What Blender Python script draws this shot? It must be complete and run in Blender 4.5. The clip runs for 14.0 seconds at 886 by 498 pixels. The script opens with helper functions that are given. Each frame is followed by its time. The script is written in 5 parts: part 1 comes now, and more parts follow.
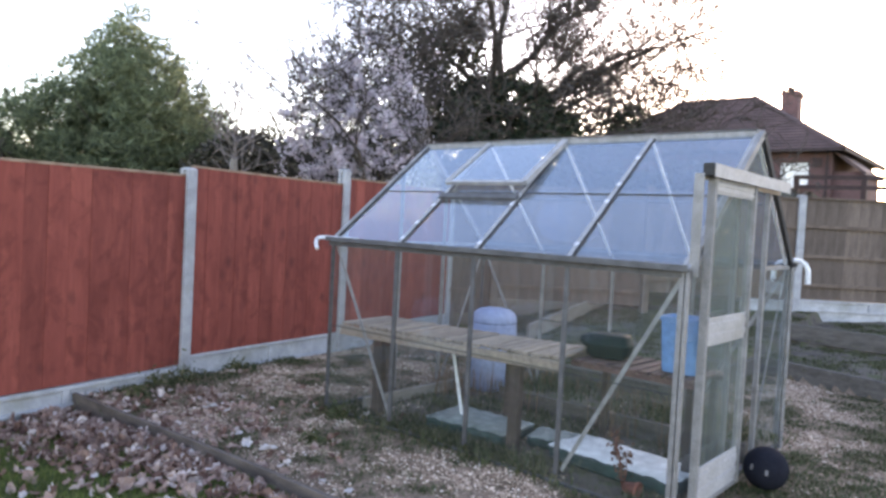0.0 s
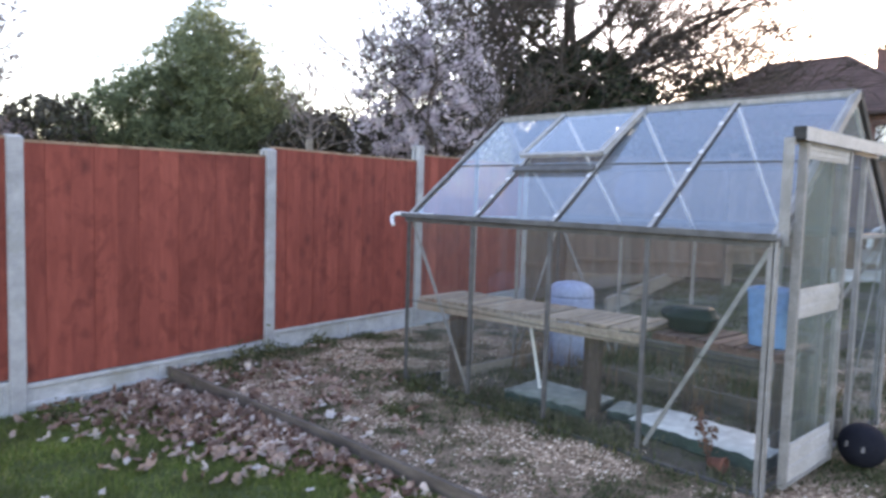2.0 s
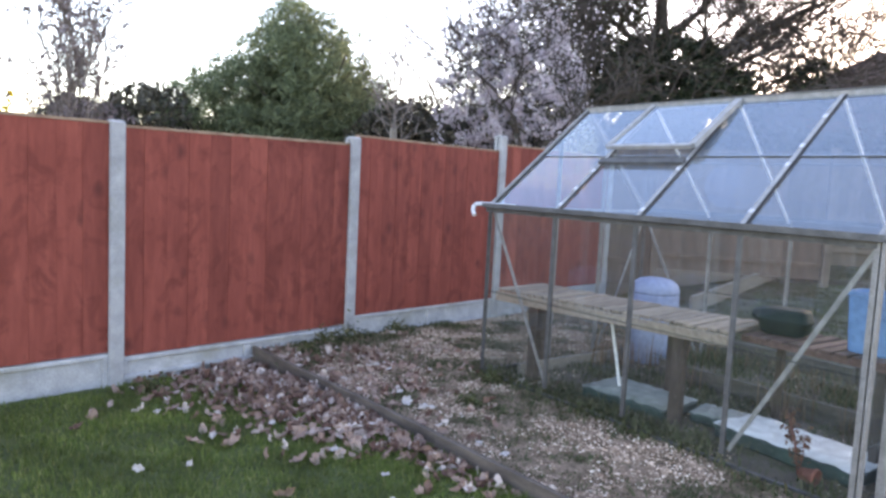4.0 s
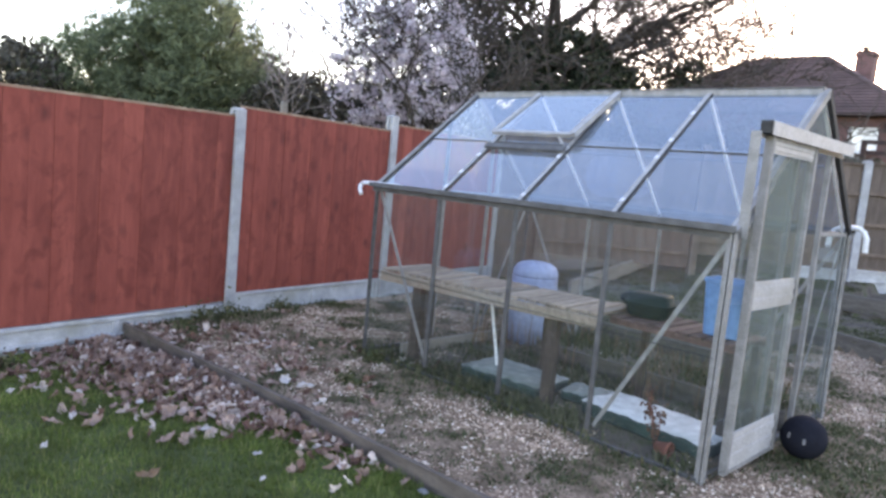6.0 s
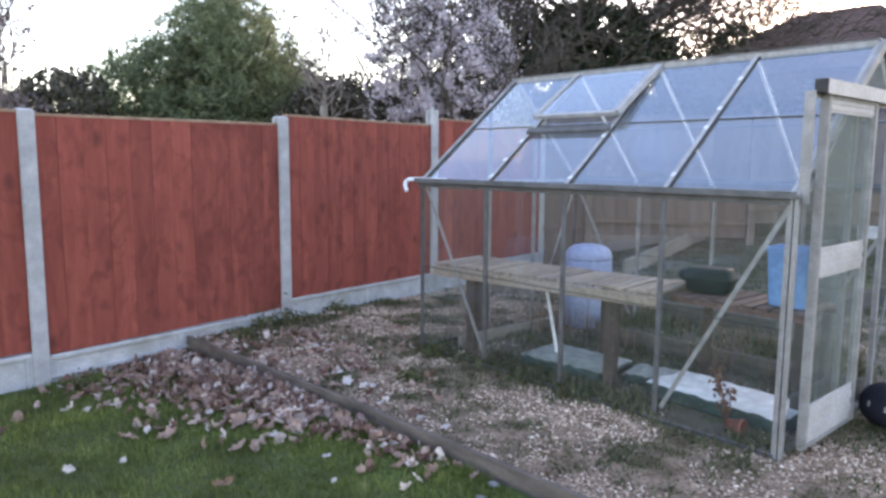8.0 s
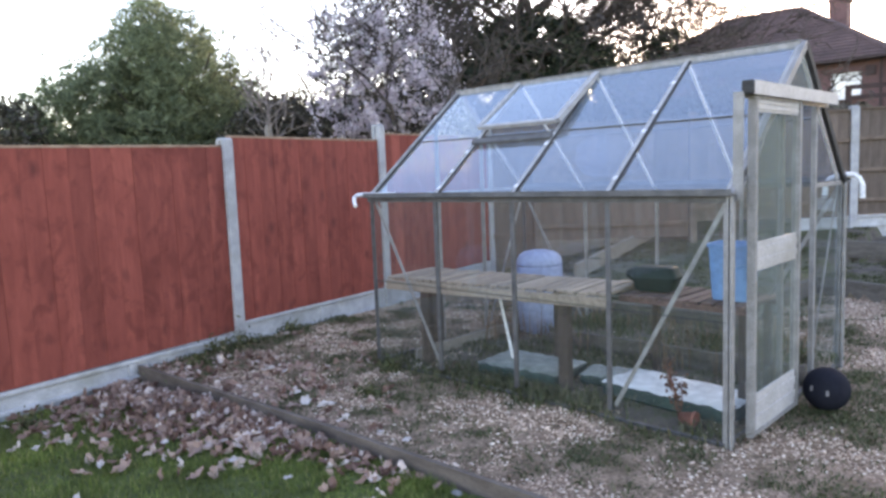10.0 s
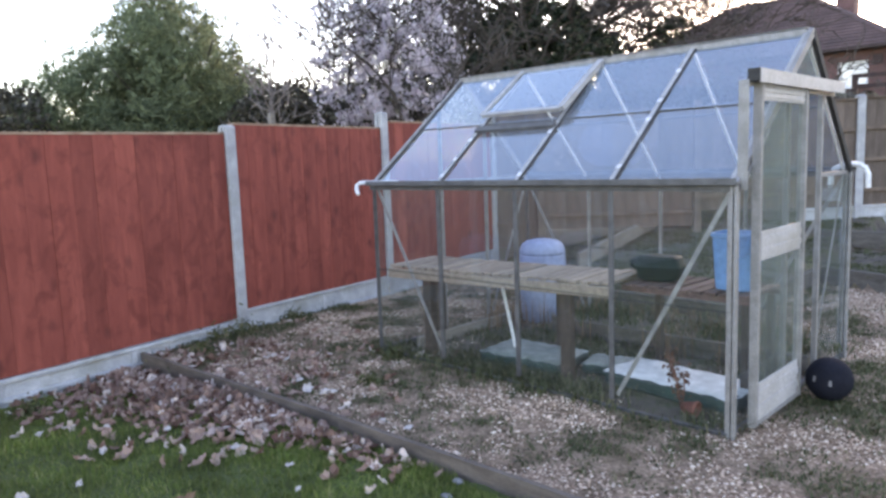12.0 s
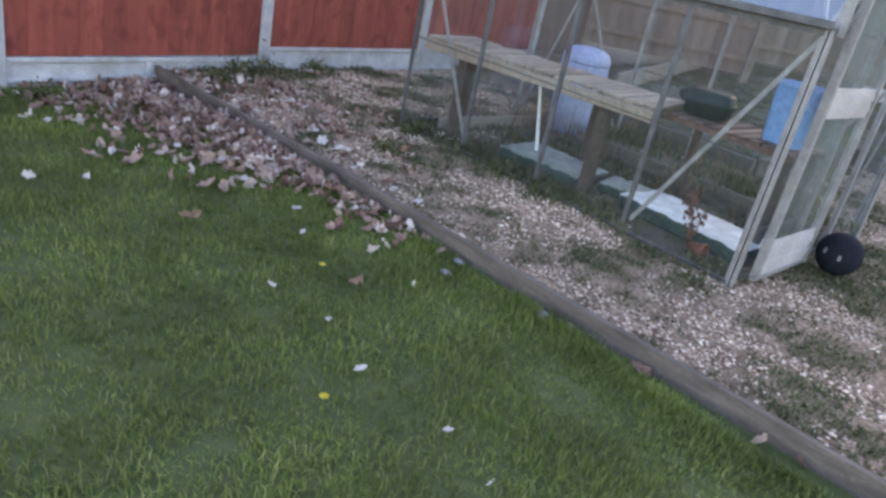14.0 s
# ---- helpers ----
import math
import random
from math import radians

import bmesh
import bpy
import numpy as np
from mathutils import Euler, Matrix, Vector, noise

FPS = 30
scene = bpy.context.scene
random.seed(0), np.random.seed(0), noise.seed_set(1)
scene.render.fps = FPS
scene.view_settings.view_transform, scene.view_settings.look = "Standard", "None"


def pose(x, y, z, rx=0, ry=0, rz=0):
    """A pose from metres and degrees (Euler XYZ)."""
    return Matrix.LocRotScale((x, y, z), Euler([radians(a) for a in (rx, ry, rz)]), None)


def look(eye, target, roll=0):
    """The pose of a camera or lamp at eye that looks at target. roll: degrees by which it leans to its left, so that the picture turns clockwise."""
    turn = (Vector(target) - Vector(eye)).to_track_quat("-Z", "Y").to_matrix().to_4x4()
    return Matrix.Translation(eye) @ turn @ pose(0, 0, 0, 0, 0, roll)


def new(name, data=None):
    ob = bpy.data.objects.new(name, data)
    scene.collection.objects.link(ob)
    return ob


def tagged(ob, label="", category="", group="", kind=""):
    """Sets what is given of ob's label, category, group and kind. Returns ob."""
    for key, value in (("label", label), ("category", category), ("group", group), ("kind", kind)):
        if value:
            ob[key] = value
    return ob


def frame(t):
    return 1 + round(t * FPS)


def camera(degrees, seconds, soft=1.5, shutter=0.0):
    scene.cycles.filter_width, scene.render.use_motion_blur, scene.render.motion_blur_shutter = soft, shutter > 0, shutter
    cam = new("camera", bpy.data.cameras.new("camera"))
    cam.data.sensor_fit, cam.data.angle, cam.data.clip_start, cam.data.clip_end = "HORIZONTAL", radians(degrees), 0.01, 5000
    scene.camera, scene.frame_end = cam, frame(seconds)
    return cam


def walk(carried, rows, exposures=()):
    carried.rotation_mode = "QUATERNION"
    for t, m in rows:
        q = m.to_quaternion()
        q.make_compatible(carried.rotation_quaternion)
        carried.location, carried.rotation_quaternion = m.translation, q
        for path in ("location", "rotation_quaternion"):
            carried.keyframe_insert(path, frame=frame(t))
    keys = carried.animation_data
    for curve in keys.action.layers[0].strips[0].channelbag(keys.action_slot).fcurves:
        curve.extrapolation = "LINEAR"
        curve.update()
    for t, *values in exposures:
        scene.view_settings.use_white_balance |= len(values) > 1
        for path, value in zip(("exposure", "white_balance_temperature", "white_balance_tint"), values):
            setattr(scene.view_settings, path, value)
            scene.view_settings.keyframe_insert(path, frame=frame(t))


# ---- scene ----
cam = camera(64.3, 14.0, soft=2.8, shutter=0.4)
PATH = [
    (0, (3.785, -3.205, 1.337), (2.476, -1.695, 1.264), 3.04),
    (0.5, (3.780, -3.197, 1.332), (2.414, -1.738, 1.253), 3.26),
    (1, (3.776, -3.200, 1.333), (2.383, -1.767, 1.252), 2.87),
    (1.5, (3.777, -3.204, 1.335), (2.381, -1.774, 1.250), 2.69),
    (2, (3.771, -3.216, 1.328), (2.318, -1.849, 1.178), 1.71),
    (2.5, (3.744, -3.210, 1.331), (2.187, -1.972, 1.117), 0.55),
    (3, (3.738, -3.210, 1.325), (2.145, -2.018, 1.121), 1.58),
    (5.3, (3.783, -3.176, 1.329), (2.235, -1.922, 1.150), 5.30),
    (5.5, (3.788, -3.167, 1.332), (2.268, -1.880, 1.145), 5.31),
    (6, (3.793, -3.163, 1.322), (2.401, -1.744, 1.104), 5.46),
    (6.5, (3.763, -3.173, 1.329), (2.362, -1.763, 1.107), 4.00),
    (7, (3.742, -3.160, 1.329), (2.276, -1.819, 1.096), 2.36),
    (7.2, (3.746, -3.151, 1.327), (2.281, -1.810, 1.084), 2.05),
    (9.3, (3.808, -3.165, 1.327), (2.307, -1.861, 1.108), -3.28),
    (9.5, (3.809, -3.161, 1.332), (2.341, -1.822, 1.110), -3.22),
    (10, (3.803, -3.166, 1.328), (2.407, -1.751, 1.112), -2.25),
    (10.5, (3.809, -3.161, 1.327), (2.431, -1.728, 1.110), -1.72),
    (11, (3.811, -3.155, 1.329), (2.439, -1.717, 1.103), -1.77),
    (11.5, (3.808, -3.156, 1.327), (2.415, -1.739, 1.093), -2.01),
    (12, (3.798, -3.154, 1.326), (2.397, -1.749, 1.078), -2.07),
    (12.5, (3.759, -3.174, 1.302), (2.354, -1.777, 1.027), -0.70),
    (13, (3.689, -3.195, 1.246), (2.350, -1.824, 0.676), 7.86),
    (13.5, (3.648, -3.186, 1.229), (2.347, -1.855, 0.498), 10.34),
    (14, (3.642, -3.175, 1.212), (2.383, -1.841, 0.416), 12.01),
]
walk(cam, [(t, look(eye, target, roll)) for t, eye, target, roll in PATH], [(0, 2.78, 8720, 30), (2, 2.78, 8720, 30), (3.2, 2.84, 8720, 30), (5.3, 2.88, 8720, 30), (14, 2.88, 8720, 30)])

# ---- world, sun, exposure ----
world = bpy.data.worlds.new("world")
scene.world = world
world.use_nodes = True
wn = world.node_tree
sky = wn.nodes.new("ShaderNodeTexSky")
sky.sky_type = "NISHITA"
sky.sun_disc = False
sky.sun_elevation = radians(14)
sky.sun_rotation = radians(-12)
sky.air_density, sky.dust_density, sky.ozone_density = 1.0, 0.6, 2.6
wn.links.new(sky.outputs[0], wn.nodes["Background"].inputs[0])
wn.nodes["Background"].inputs[1].default_value = 0.15
sun = new("sun", bpy.data.lights.new("sun", "SUN"))
sun.data.energy, sun.data.angle, sun.data.color = 0.5, radians(14), (1.0, 0.9, 0.8)
sun.matrix_world = look((-5, 24, 4.0), (0, 0, 0))

# ---- materials ----
def material(name, rough=0.6, metal=0.0):
    m = bpy.data.materials.new(name)
    m.use_nodes = True
    nt = m.node_tree
    b = nt.nodes["Principled BSDF"]
    b.inputs["Roughness"].default_value, b.inputs["Metallic"].default_value = rough, metal
    return m, nt, b


def node(nt, kind, **sets):
    n = nt.nodes.new("ShaderNode" + kind)
    for k, v in sets.items():
        n.inputs[k.replace("_", " ")].default_value = v
    return n


def ramp(nt, source, stops):
    r = nt.nodes.new("ShaderNodeValToRGB")
    e = r.color_ramp.elements
    while len(e) < len(stops):
        e.new(0.5)
    for el, (p, c) in zip(e, stops):
        el.position, el.color = p, (*c, 1)
    nt.links.new(source, r.inputs[0])
    return r.outputs[0]


def coords(nt, scale=(1, 1, 1)):
    t = nt.nodes.new("ShaderNodeTexCoord")
    m = nt.nodes.new("ShaderNodeMapping")
    m.inputs["Scale"].default_value = scale
    nt.links.new(t.outputs["Object"], m.inputs[0])
    return m.outputs[0]


def mixed(nt, a, b, fac, how="MIX"):
    """Colour sockets a and b mixed by a socket or number."""
    m = nt.nodes.new("ShaderNodeMix")
    m.data_type, m.blend_type = "RGBA", how
    for s, v in ((m.inputs[6], a), (m.inputs[7], b), (m.inputs[0], fac)):
        if isinstance(v, (int, float)):
            s.default_value = v
        elif isinstance(v, tuple):
            s.default_value = (*v, 1)
        else:
            nt.links.new(v, s)
    return m.outputs[2]


def noisy(name, dark, light, scale=6.0, stretch=(1, 1, 1), rough=0.7, metal=0.0, bump=0.3, fine=60.0, stain=None, vary=0.0, island=False, dist=0.004, spec=0.5):
    """Two scales of noise between two colours, stains, a fine bump, and a tone that varies piece by piece."""
    m, nt, b = material(name, rough, metal)
    b.inputs["Specular IOR Level"].default_value = spec
    co = coords(nt, stretch)
    n1 = node(nt, "TexNoise", Scale=scale, Detail=6.0, Roughness=0.6)
    n2 = node(nt, "TexNoise", Scale=fine, Detail=3.0)
    for n in (n1, n2):
        nt.links.new(co, n.inputs["Vector"])
    c = ramp(nt, n1.outputs[0], ((0.3, dark), (0.7, light)))
    g = ramp(nt, n2.outputs[0], ((0.3, (0.7, 0.7, 0.7)), (0.7, (1.15, 1.15, 1.15))))
    c = mixed(nt, c, g, 0.7, "MULTIPLY")
    if stain:
        n3 = node(nt, "TexNoise", Scale=scale * 0.37, Detail=8.0, Roughness=0.7)
        nt.links.new(co, n3.inputs["Vector"])
        f = ramp(nt, n3.outputs[0], ((0.52, (0, 0, 0)), (0.68, (0.8, 0.8, 0.8))))
        c = mixed(nt, c, stain, f)
    if vary:
        src = nt.nodes.new("ShaderNodeNewGeometry").outputs["Random Per Island"] if island else nt.nodes.new("ShaderNodeObjectInfo").outputs["Random"]
        v = ramp(nt, src, ((0.0, (1 - vary,) * 3), (1.0, (1 + vary,) * 3)))
        c = mixed(nt, c, v, 1.0, "MULTIPLY")
    nt.links.new(c, b.inputs["Base Color"])
    bp = node(nt, "Bump", Strength=bump, Distance=dist)
    nt.links.new(n2.outputs[0], bp.inputs["Height"])
    nt.links.new(bp.outputs[0], b.inputs["Normal"])
    return m


def by_island(name, stops, rough=0.7, translucent=0.0, spec=0.3, patch=0.9, low=0.75):
    """Each loose piece of one mesh takes its own colour from the stops."""
    m, nt, b = material(name, rough)
    g = nt.nodes.new("ShaderNodeNewGeometry")
    c = ramp(nt, g.outputs["Random Per Island"], stops)
    n = node(nt, "TexNoise", Scale=patch, Detail=4.0)
    nt.links.new(coords(nt), n.inputs["Vector"])
    c = mixed(nt, c, ramp(nt, n.outputs[0], ((0.3, (low, low, low)), (0.7, (1.95 - low, 1.95 - low, 1.95 - low)))), 0.8, "MULTIPLY")
    nt.links.new(c, b.inputs["Base Color"])
    b.inputs["Specular IOR Level"].default_value = spec
    if translucent:
        t = node(nt, "BsdfTranslucent")
        nt.links.new(c, t.inputs[0])
        mx = nt.nodes.new("ShaderNodeMixShader")
        mx.inputs[0].default_value = translucent
        out = nt.nodes["Material Output"]
        nt.links.new(b.outputs[0], mx.inputs[1])
        nt.links.new(t.outputs[0], mx.inputs[2])
        nt.links.new(mx.outputs[0], out.inputs[0])
    return m


def glass(name, dirt, film_colour, gloss=1.0, sheen=0.9):
    """Thin pane: clear with a sky-tinted Fresnel gloss, under a patchy film of dirt; the roof's is sky blue."""
    m, nt, b = material(name)
    nt.nodes.remove(b)
    tr = node(nt, "BsdfTransparent")
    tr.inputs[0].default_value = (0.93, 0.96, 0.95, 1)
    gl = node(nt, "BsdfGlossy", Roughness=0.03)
    # blue tint puts extra sky colour into the reflection
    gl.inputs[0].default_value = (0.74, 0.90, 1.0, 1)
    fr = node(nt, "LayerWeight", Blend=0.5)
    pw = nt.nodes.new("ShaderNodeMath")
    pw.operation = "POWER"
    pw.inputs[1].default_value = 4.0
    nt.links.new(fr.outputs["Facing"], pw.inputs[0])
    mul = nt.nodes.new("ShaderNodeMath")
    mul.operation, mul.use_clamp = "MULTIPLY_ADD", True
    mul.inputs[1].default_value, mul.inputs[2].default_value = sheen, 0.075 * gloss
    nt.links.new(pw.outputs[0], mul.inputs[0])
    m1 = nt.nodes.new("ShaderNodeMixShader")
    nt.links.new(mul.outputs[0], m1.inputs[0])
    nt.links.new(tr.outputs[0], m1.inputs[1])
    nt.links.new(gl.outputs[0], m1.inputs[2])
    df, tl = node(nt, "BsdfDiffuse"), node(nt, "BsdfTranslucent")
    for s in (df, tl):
        s.inputs[0].default_value = (*film_colour, 1)
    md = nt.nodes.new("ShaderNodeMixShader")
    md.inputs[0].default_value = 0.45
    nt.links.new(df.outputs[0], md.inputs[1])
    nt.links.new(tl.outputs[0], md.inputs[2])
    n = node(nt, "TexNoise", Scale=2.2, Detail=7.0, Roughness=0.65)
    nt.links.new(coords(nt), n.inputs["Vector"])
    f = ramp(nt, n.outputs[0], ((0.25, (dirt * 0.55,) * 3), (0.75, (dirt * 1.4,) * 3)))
    m2 = nt.nodes.new("ShaderNodeMixShader")
    nt.links.new(f, m2.inputs[0])
    nt.links.new(m1.outputs[0], m2.inputs[1])
    nt.links.new(md.outputs[0], m2.inputs[2])
    nt.links.new(m2.outputs[0], nt.nodes["Material Output"].inputs[0])
    return m


def red_wood():
    """Red fence stain over sawn boards: streaks along the grain, dark knots and blotches, a tone for each board."""
    m, nt, b = material("red_stained_wood", 0.85)
    b.inputs["Specular IOR Level"].default_value = 0.35
    shift = nt.nodes.new("ShaderNodeObjectInfo").outputs["Random"]
    t = nt.nodes.new("ShaderNodeTexCoord")
    add = nt.nodes.new("ShaderNodeVectorMath")
    add.operation = "MULTIPLY_ADD"
    comb = nt.nodes.new("ShaderNodeCombineXYZ")
    for s in comb.inputs:
        nt.links.new(shift, s)
    nt.links.new(comb.outputs[0], add.inputs[0])
    add.inputs[1].default_value = (37, 19, 53)
    nt.links.new(t.outputs["Object"], add.inputs[2])

    def at(scale):
        mp = nt.nodes.new("ShaderNodeMapping")
        mp.inputs["Scale"].default_value = scale
        nt.links.new(add.outputs[0], mp.inputs[0])
        return mp.outputs[0]

    streak = node(nt, "TexNoise", Scale=3.0, Detail=7.0, Roughness=0.62)
    nt.links.new(at((5, 5, 1.2)), streak.inputs["Vector"])
    blotch = node(nt, "TexNoise", Scale=3.2, Detail=5.0, Roughness=0.6, Distortion=0.8)
    nt.links.new(at((2.0, 2.0, 2.4)), blotch.inputs["Vector"])
    knot = node(nt, "TexVoronoi", Scale=1.0, Randomness=1.0)
    nt.links.new(at((5.5, 1.0, 5.0)), knot.inputs["Vector"])
    c = ramp(nt, streak.outputs[0], ((0.28, (0.192, 0.040, 0.029)), (0.55, (0.258, 0.058, 0.043)), (0.78, (0.355, 0.089, 0.062))))
    c = mixed(nt, c, (0.15, 0.030, 0.022), ramp(nt, blotch.outputs[0], ((0.49, (0, 0, 0)), (0.66, (0.7, 0.7, 0.7)))))
    c = mixed(nt, c, (0.085, 0.021, 0.018), ramp(nt, knot.outputs["Distance"], ((0.05, (0.6, 0.6, 0.6)), (0.24, (0, 0, 0)))))
    c = mixed(nt, c, ramp(nt, shift, ((0.0, (0.87, 0.87, 0.87)), (0.5, (0.99, 0.99, 0.99)), (0.85, (1.08, 1.09, 1.08)), (1.0, (1.32, 1.42, 1.38)))), 1.0, "MULTIPLY")
    nt.links.new(c, b.inputs["Base Color"])
    bp = node(nt, "Bump", Strength=0.35, Distance=0.003)
    nt.links.new(streak.outputs[0], bp.inputs["Height"])
    nt.links.new(bp.outputs[0], b.inputs["Normal"])
    return m


RED = red_wood()
REDCAP = noisy("weathered_capping", (0.22, 0.12, 0.08), (0.38, 0.27, 0.19), 5, (2, 2, 2), 0.8)
CONC = noisy("concrete", (0.27, 0.28, 0.295), (0.42, 0.43, 0.445), 9, rough=0.9, fine=140, stain=(0.23, 0.24, 0.21), vary=0.07)
PALECONC = noisy("pale_concrete", (0.31, 0.325, 0.345), (0.465, 0.48, 0.50), 7, rough=0.9, fine=120, stain=(0.26, 0.27, 0.25), vary=0.06)
BROWN = noisy("brown_fence_wood", (0.088, 0.064, 0.052), (0.18, 0.136, 0.112), 3, (6, 6, 1), 0.85, fine=30, stain=(0.08, 0.06, 0.05), vary=0.2)
BROWNRAIL = noisy("brown_rail_wood", (0.10, 0.07, 0.055), (0.19, 0.14, 0.11), 5, rough=0.85)
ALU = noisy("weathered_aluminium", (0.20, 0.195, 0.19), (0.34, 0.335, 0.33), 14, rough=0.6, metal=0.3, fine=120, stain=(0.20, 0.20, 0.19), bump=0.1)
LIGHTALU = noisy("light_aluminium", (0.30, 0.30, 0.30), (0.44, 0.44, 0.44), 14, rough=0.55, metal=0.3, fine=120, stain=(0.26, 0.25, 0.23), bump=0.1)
# darker copy of the frame metal, shade put into its colour
ALUSHADED = noisy("shaded_aluminium", (0.065, 0.065, 0.065), (0.14, 0.14, 0.14), 14, rough=0.65, metal=0.25, fine=120, bump=0.1)
WHITEMETAL = noisy("white_painted_metal", (0.36, 0.35, 0.345), (0.49, 0.48, 0.475), 7, rough=0.5, stain=(0.30, 0.28, 0.25), bump=0.1)
WHITEPIPE = noisy("white_plastic", (0.62, 0.65, 0.68), (0.78, 0.80, 0.82), 12, rough=0.4, bump=0.05, stain=(0.5, 0.5, 0.48))
SEAL = noisy("black_rubber", (0.012, 0.012, 0.012), (0.03, 0.03, 0.03), 30, rough=0.7)
CLIP = noisy("bright_clip", (0.7, 0.7, 0.7), (0.85, 0.85, 0.85), 30, rough=0.3, metal=0.6)
# milky dirt whose blue colour stands in for the sky mirrored in the roof
ROOFGLASS = glass("dirty_skyblue_roof_glass", 0.13, (0.27, 0.40, 0.58), 2.7)
DOORGLASS = glass("filmy_door_glass", 0.30, (0.26, 0.30, 0.26), 0.7, 0.25)
WALLGLASS = glass("dusty_wall_glass", 0.035, (0.40, 0.43, 0.42), 0.8)
TIMBER = noisy("grey_weathered_timber", (0.075, 0.058, 0.048), (0.17, 0.136, 0.115), 4, (1.2, 6, 6), 0.9, fine=40, stain=(0.065, 0.053, 0.046), bump=0.7)
BENCH = noisy("bench_slat_wood", (0.20, 0.155, 0.12), (0.37, 0.30, 0.24), 6, (6, 1.2, 6), 0.85, fine=40, vary=0.25, stain=(0.16, 0.12, 0.10))
BENCHDARK = noisy("damp_bench_wood", (0.09, 0.05, 0.045), (0.19, 0.11, 0.09), 6, (6, 1.2, 6), 0.8, fine=40, vary=0.3)
LEGWOOD = noisy("leg_wood", (0.036, 0.026, 0.020), (0.085, 0.062, 0.048), 6, (6, 6, 1.2), 0.85, fine=40)
BLUE = noisy("blue_plastic", (0.085, 0.24, 0.47), (0.13, 0.33, 0.60), 5, rough=0.45, bump=0.05, fine=30)
BLUEPALE = noisy("faded_blue_plastic", (0.20, 0.27, 0.44), (0.32, 0.39, 0.56), 4, rough=0.5, bump=0.05, fine=30, stain=(0.15, 0.19, 0.32))
GREENP = noisy("dark_green_plastic", (0.004, 0.013, 0.012), (0.009, 0.024, 0.022), 9, rough=0.5, bump=0.05, spec=0.15)
GREENLID = noisy("green_lid_plastic", (0.005, 0.018, 0.017), (0.010, 0.030, 0.029), 9, rough=0.6, bump=0.05, spec=0.12)
# same frame metal, with the sky's shine on the back bars painted in
SKYLITALU = noisy("skylit_aluminium", (0.62, 0.64, 0.66), (0.80, 0.82, 0.84), 14, rough=0.45, metal=0.2, bump=0.05)
BAGTOP = noisy("white_polythene", (0.60, 0.66, 0.68), (0.80, 0.83, 0.84), 7, rough=0.45, stain=(0.45, 0.52, 0.52), bump=0.4, fine=14, dist=0.02)
BAGGREY = noisy("greyed_polythene", (0.17, 0.22, 0.215), (0.30, 0.35, 0.335), 7, rough=0.5, stain=(0.12, 0.15, 0.12), bump=0.4, fine=14, dist=0.02)
BAGSIDE = noisy("green_polythene", (0.012, 0.036, 0.032), (0.03, 0.072, 0.062), 7, rough=0.45, bump=0.3, fine=14)
BALLM = noisy("black_ball_rubber", (0.008, 0.009, 0.014), (0.016, 0.018, 0.026), 8, rough=0.75, bump=0.2, fine=90, spec=0.08)
PATCH = noisy("pale_patch", (0.12, 0.12, 0.125), (0.22, 0.22, 0.225), 30, rough=0.6)
TERRA = noisy("terracotta", (0.17, 0.05, 0.034), (0.25, 0.083, 0.056), 14, rough=0.85)
SLEEPER = noisy("old_sleeper_wood", (0.075, 0.066, 0.058), (0.155, 0.139, 0.123), 4, (1.2, 6, 6), 0.9, fine=40, bump=0.7, stain=(0.06, 0.055, 0.05))
PALEBOARD = noisy("pale_board_wood", (0.19, 0.165, 0.14), (0.30, 0.265, 0.225), 4, (6, 1.2, 6), 0.9, fine=40, stain=(0.17, 0.15, 0.13))
BRICK = noisy("red_brick", (0.12, 0.062, 0.058), (0.20, 0.105, 0.098), 2.0, rough=0.9, fine=30, stain=(0.12, 0.06, 0.05), vary=0.12)
ROOFTILE = noisy("clay_roof_tile", (0.085, 0.052, 0.05), (0.14, 0.086, 0.08), 2.0, rough=0.9, fine=20, stain=(0.06, 0.04, 0.04), vary=0.15)
UPVC = noisy("white_window_frame", (0.74, 0.74, 0.74), (0.82, 0.82, 0.82), 4, rough=0.4, bump=0.02)
DARKWOOD = noisy("dark_railing_wood", (0.035, 0.02, 0.02), (0.07, 0.04, 0.036), 5, rough=0.8)
BARK = noisy("tree_bark", (0.045, 0.035, 0.03), (0.11, 0.09, 0.078), 9, (1, 1, 0.4), 0.95, fine=40, bump=0.8)
PALEBARK = noisy("pale_bark", (0.16, 0.13, 0.12), (0.30, 0.25, 0.23), 9, (1, 1, 0.4), 0.95, fine=40, bump=0.6)
CONIFER = by_island("conifer_foliage", ((0.0, (0.115, 0.145, 0.085)), (0.6, (0.20, 0.245, 0.14)), (1.0, (0.30, 0.35, 0.20))), 0.7, 0.5)
IVY = by_island("ivy_leaves", ((0.0, (0.022, 0.032, 0.02)), (0.7, (0.045, 0.060, 0.034)), (1.0, (0.085, 0.09, 0.055))), 0.6, 0.25)
BLOSSOM = by_island("pale_blossom", ((0.0, (0.58, 0.49, 0.54)), (0.5, (0.78, 0.70, 0.75)), (1.0, (0.90, 0.85, 0.88))), 0.8, 0.52)
BUD = by_island("dark_buds", ((0.0, (0.13, 0.10, 0.10)), (1.0, (0.30, 0.24, 0.24))), 0.8, 0.2)
YELLOW = by_island("yellow_blossom", ((0.0, (0.60, 0.40, 0.03)), (1.0, (0.85, 0.66, 0.08))), 0.8, 0.3)
SHRUB = by_island("shrub_leaves", ((0.0, (0.060, 0.055, 0.042)), (0.6, (0.105, 0.098, 0.072)), (1.0, (0.16, 0.145, 0.115))), 0.7, 0.2)
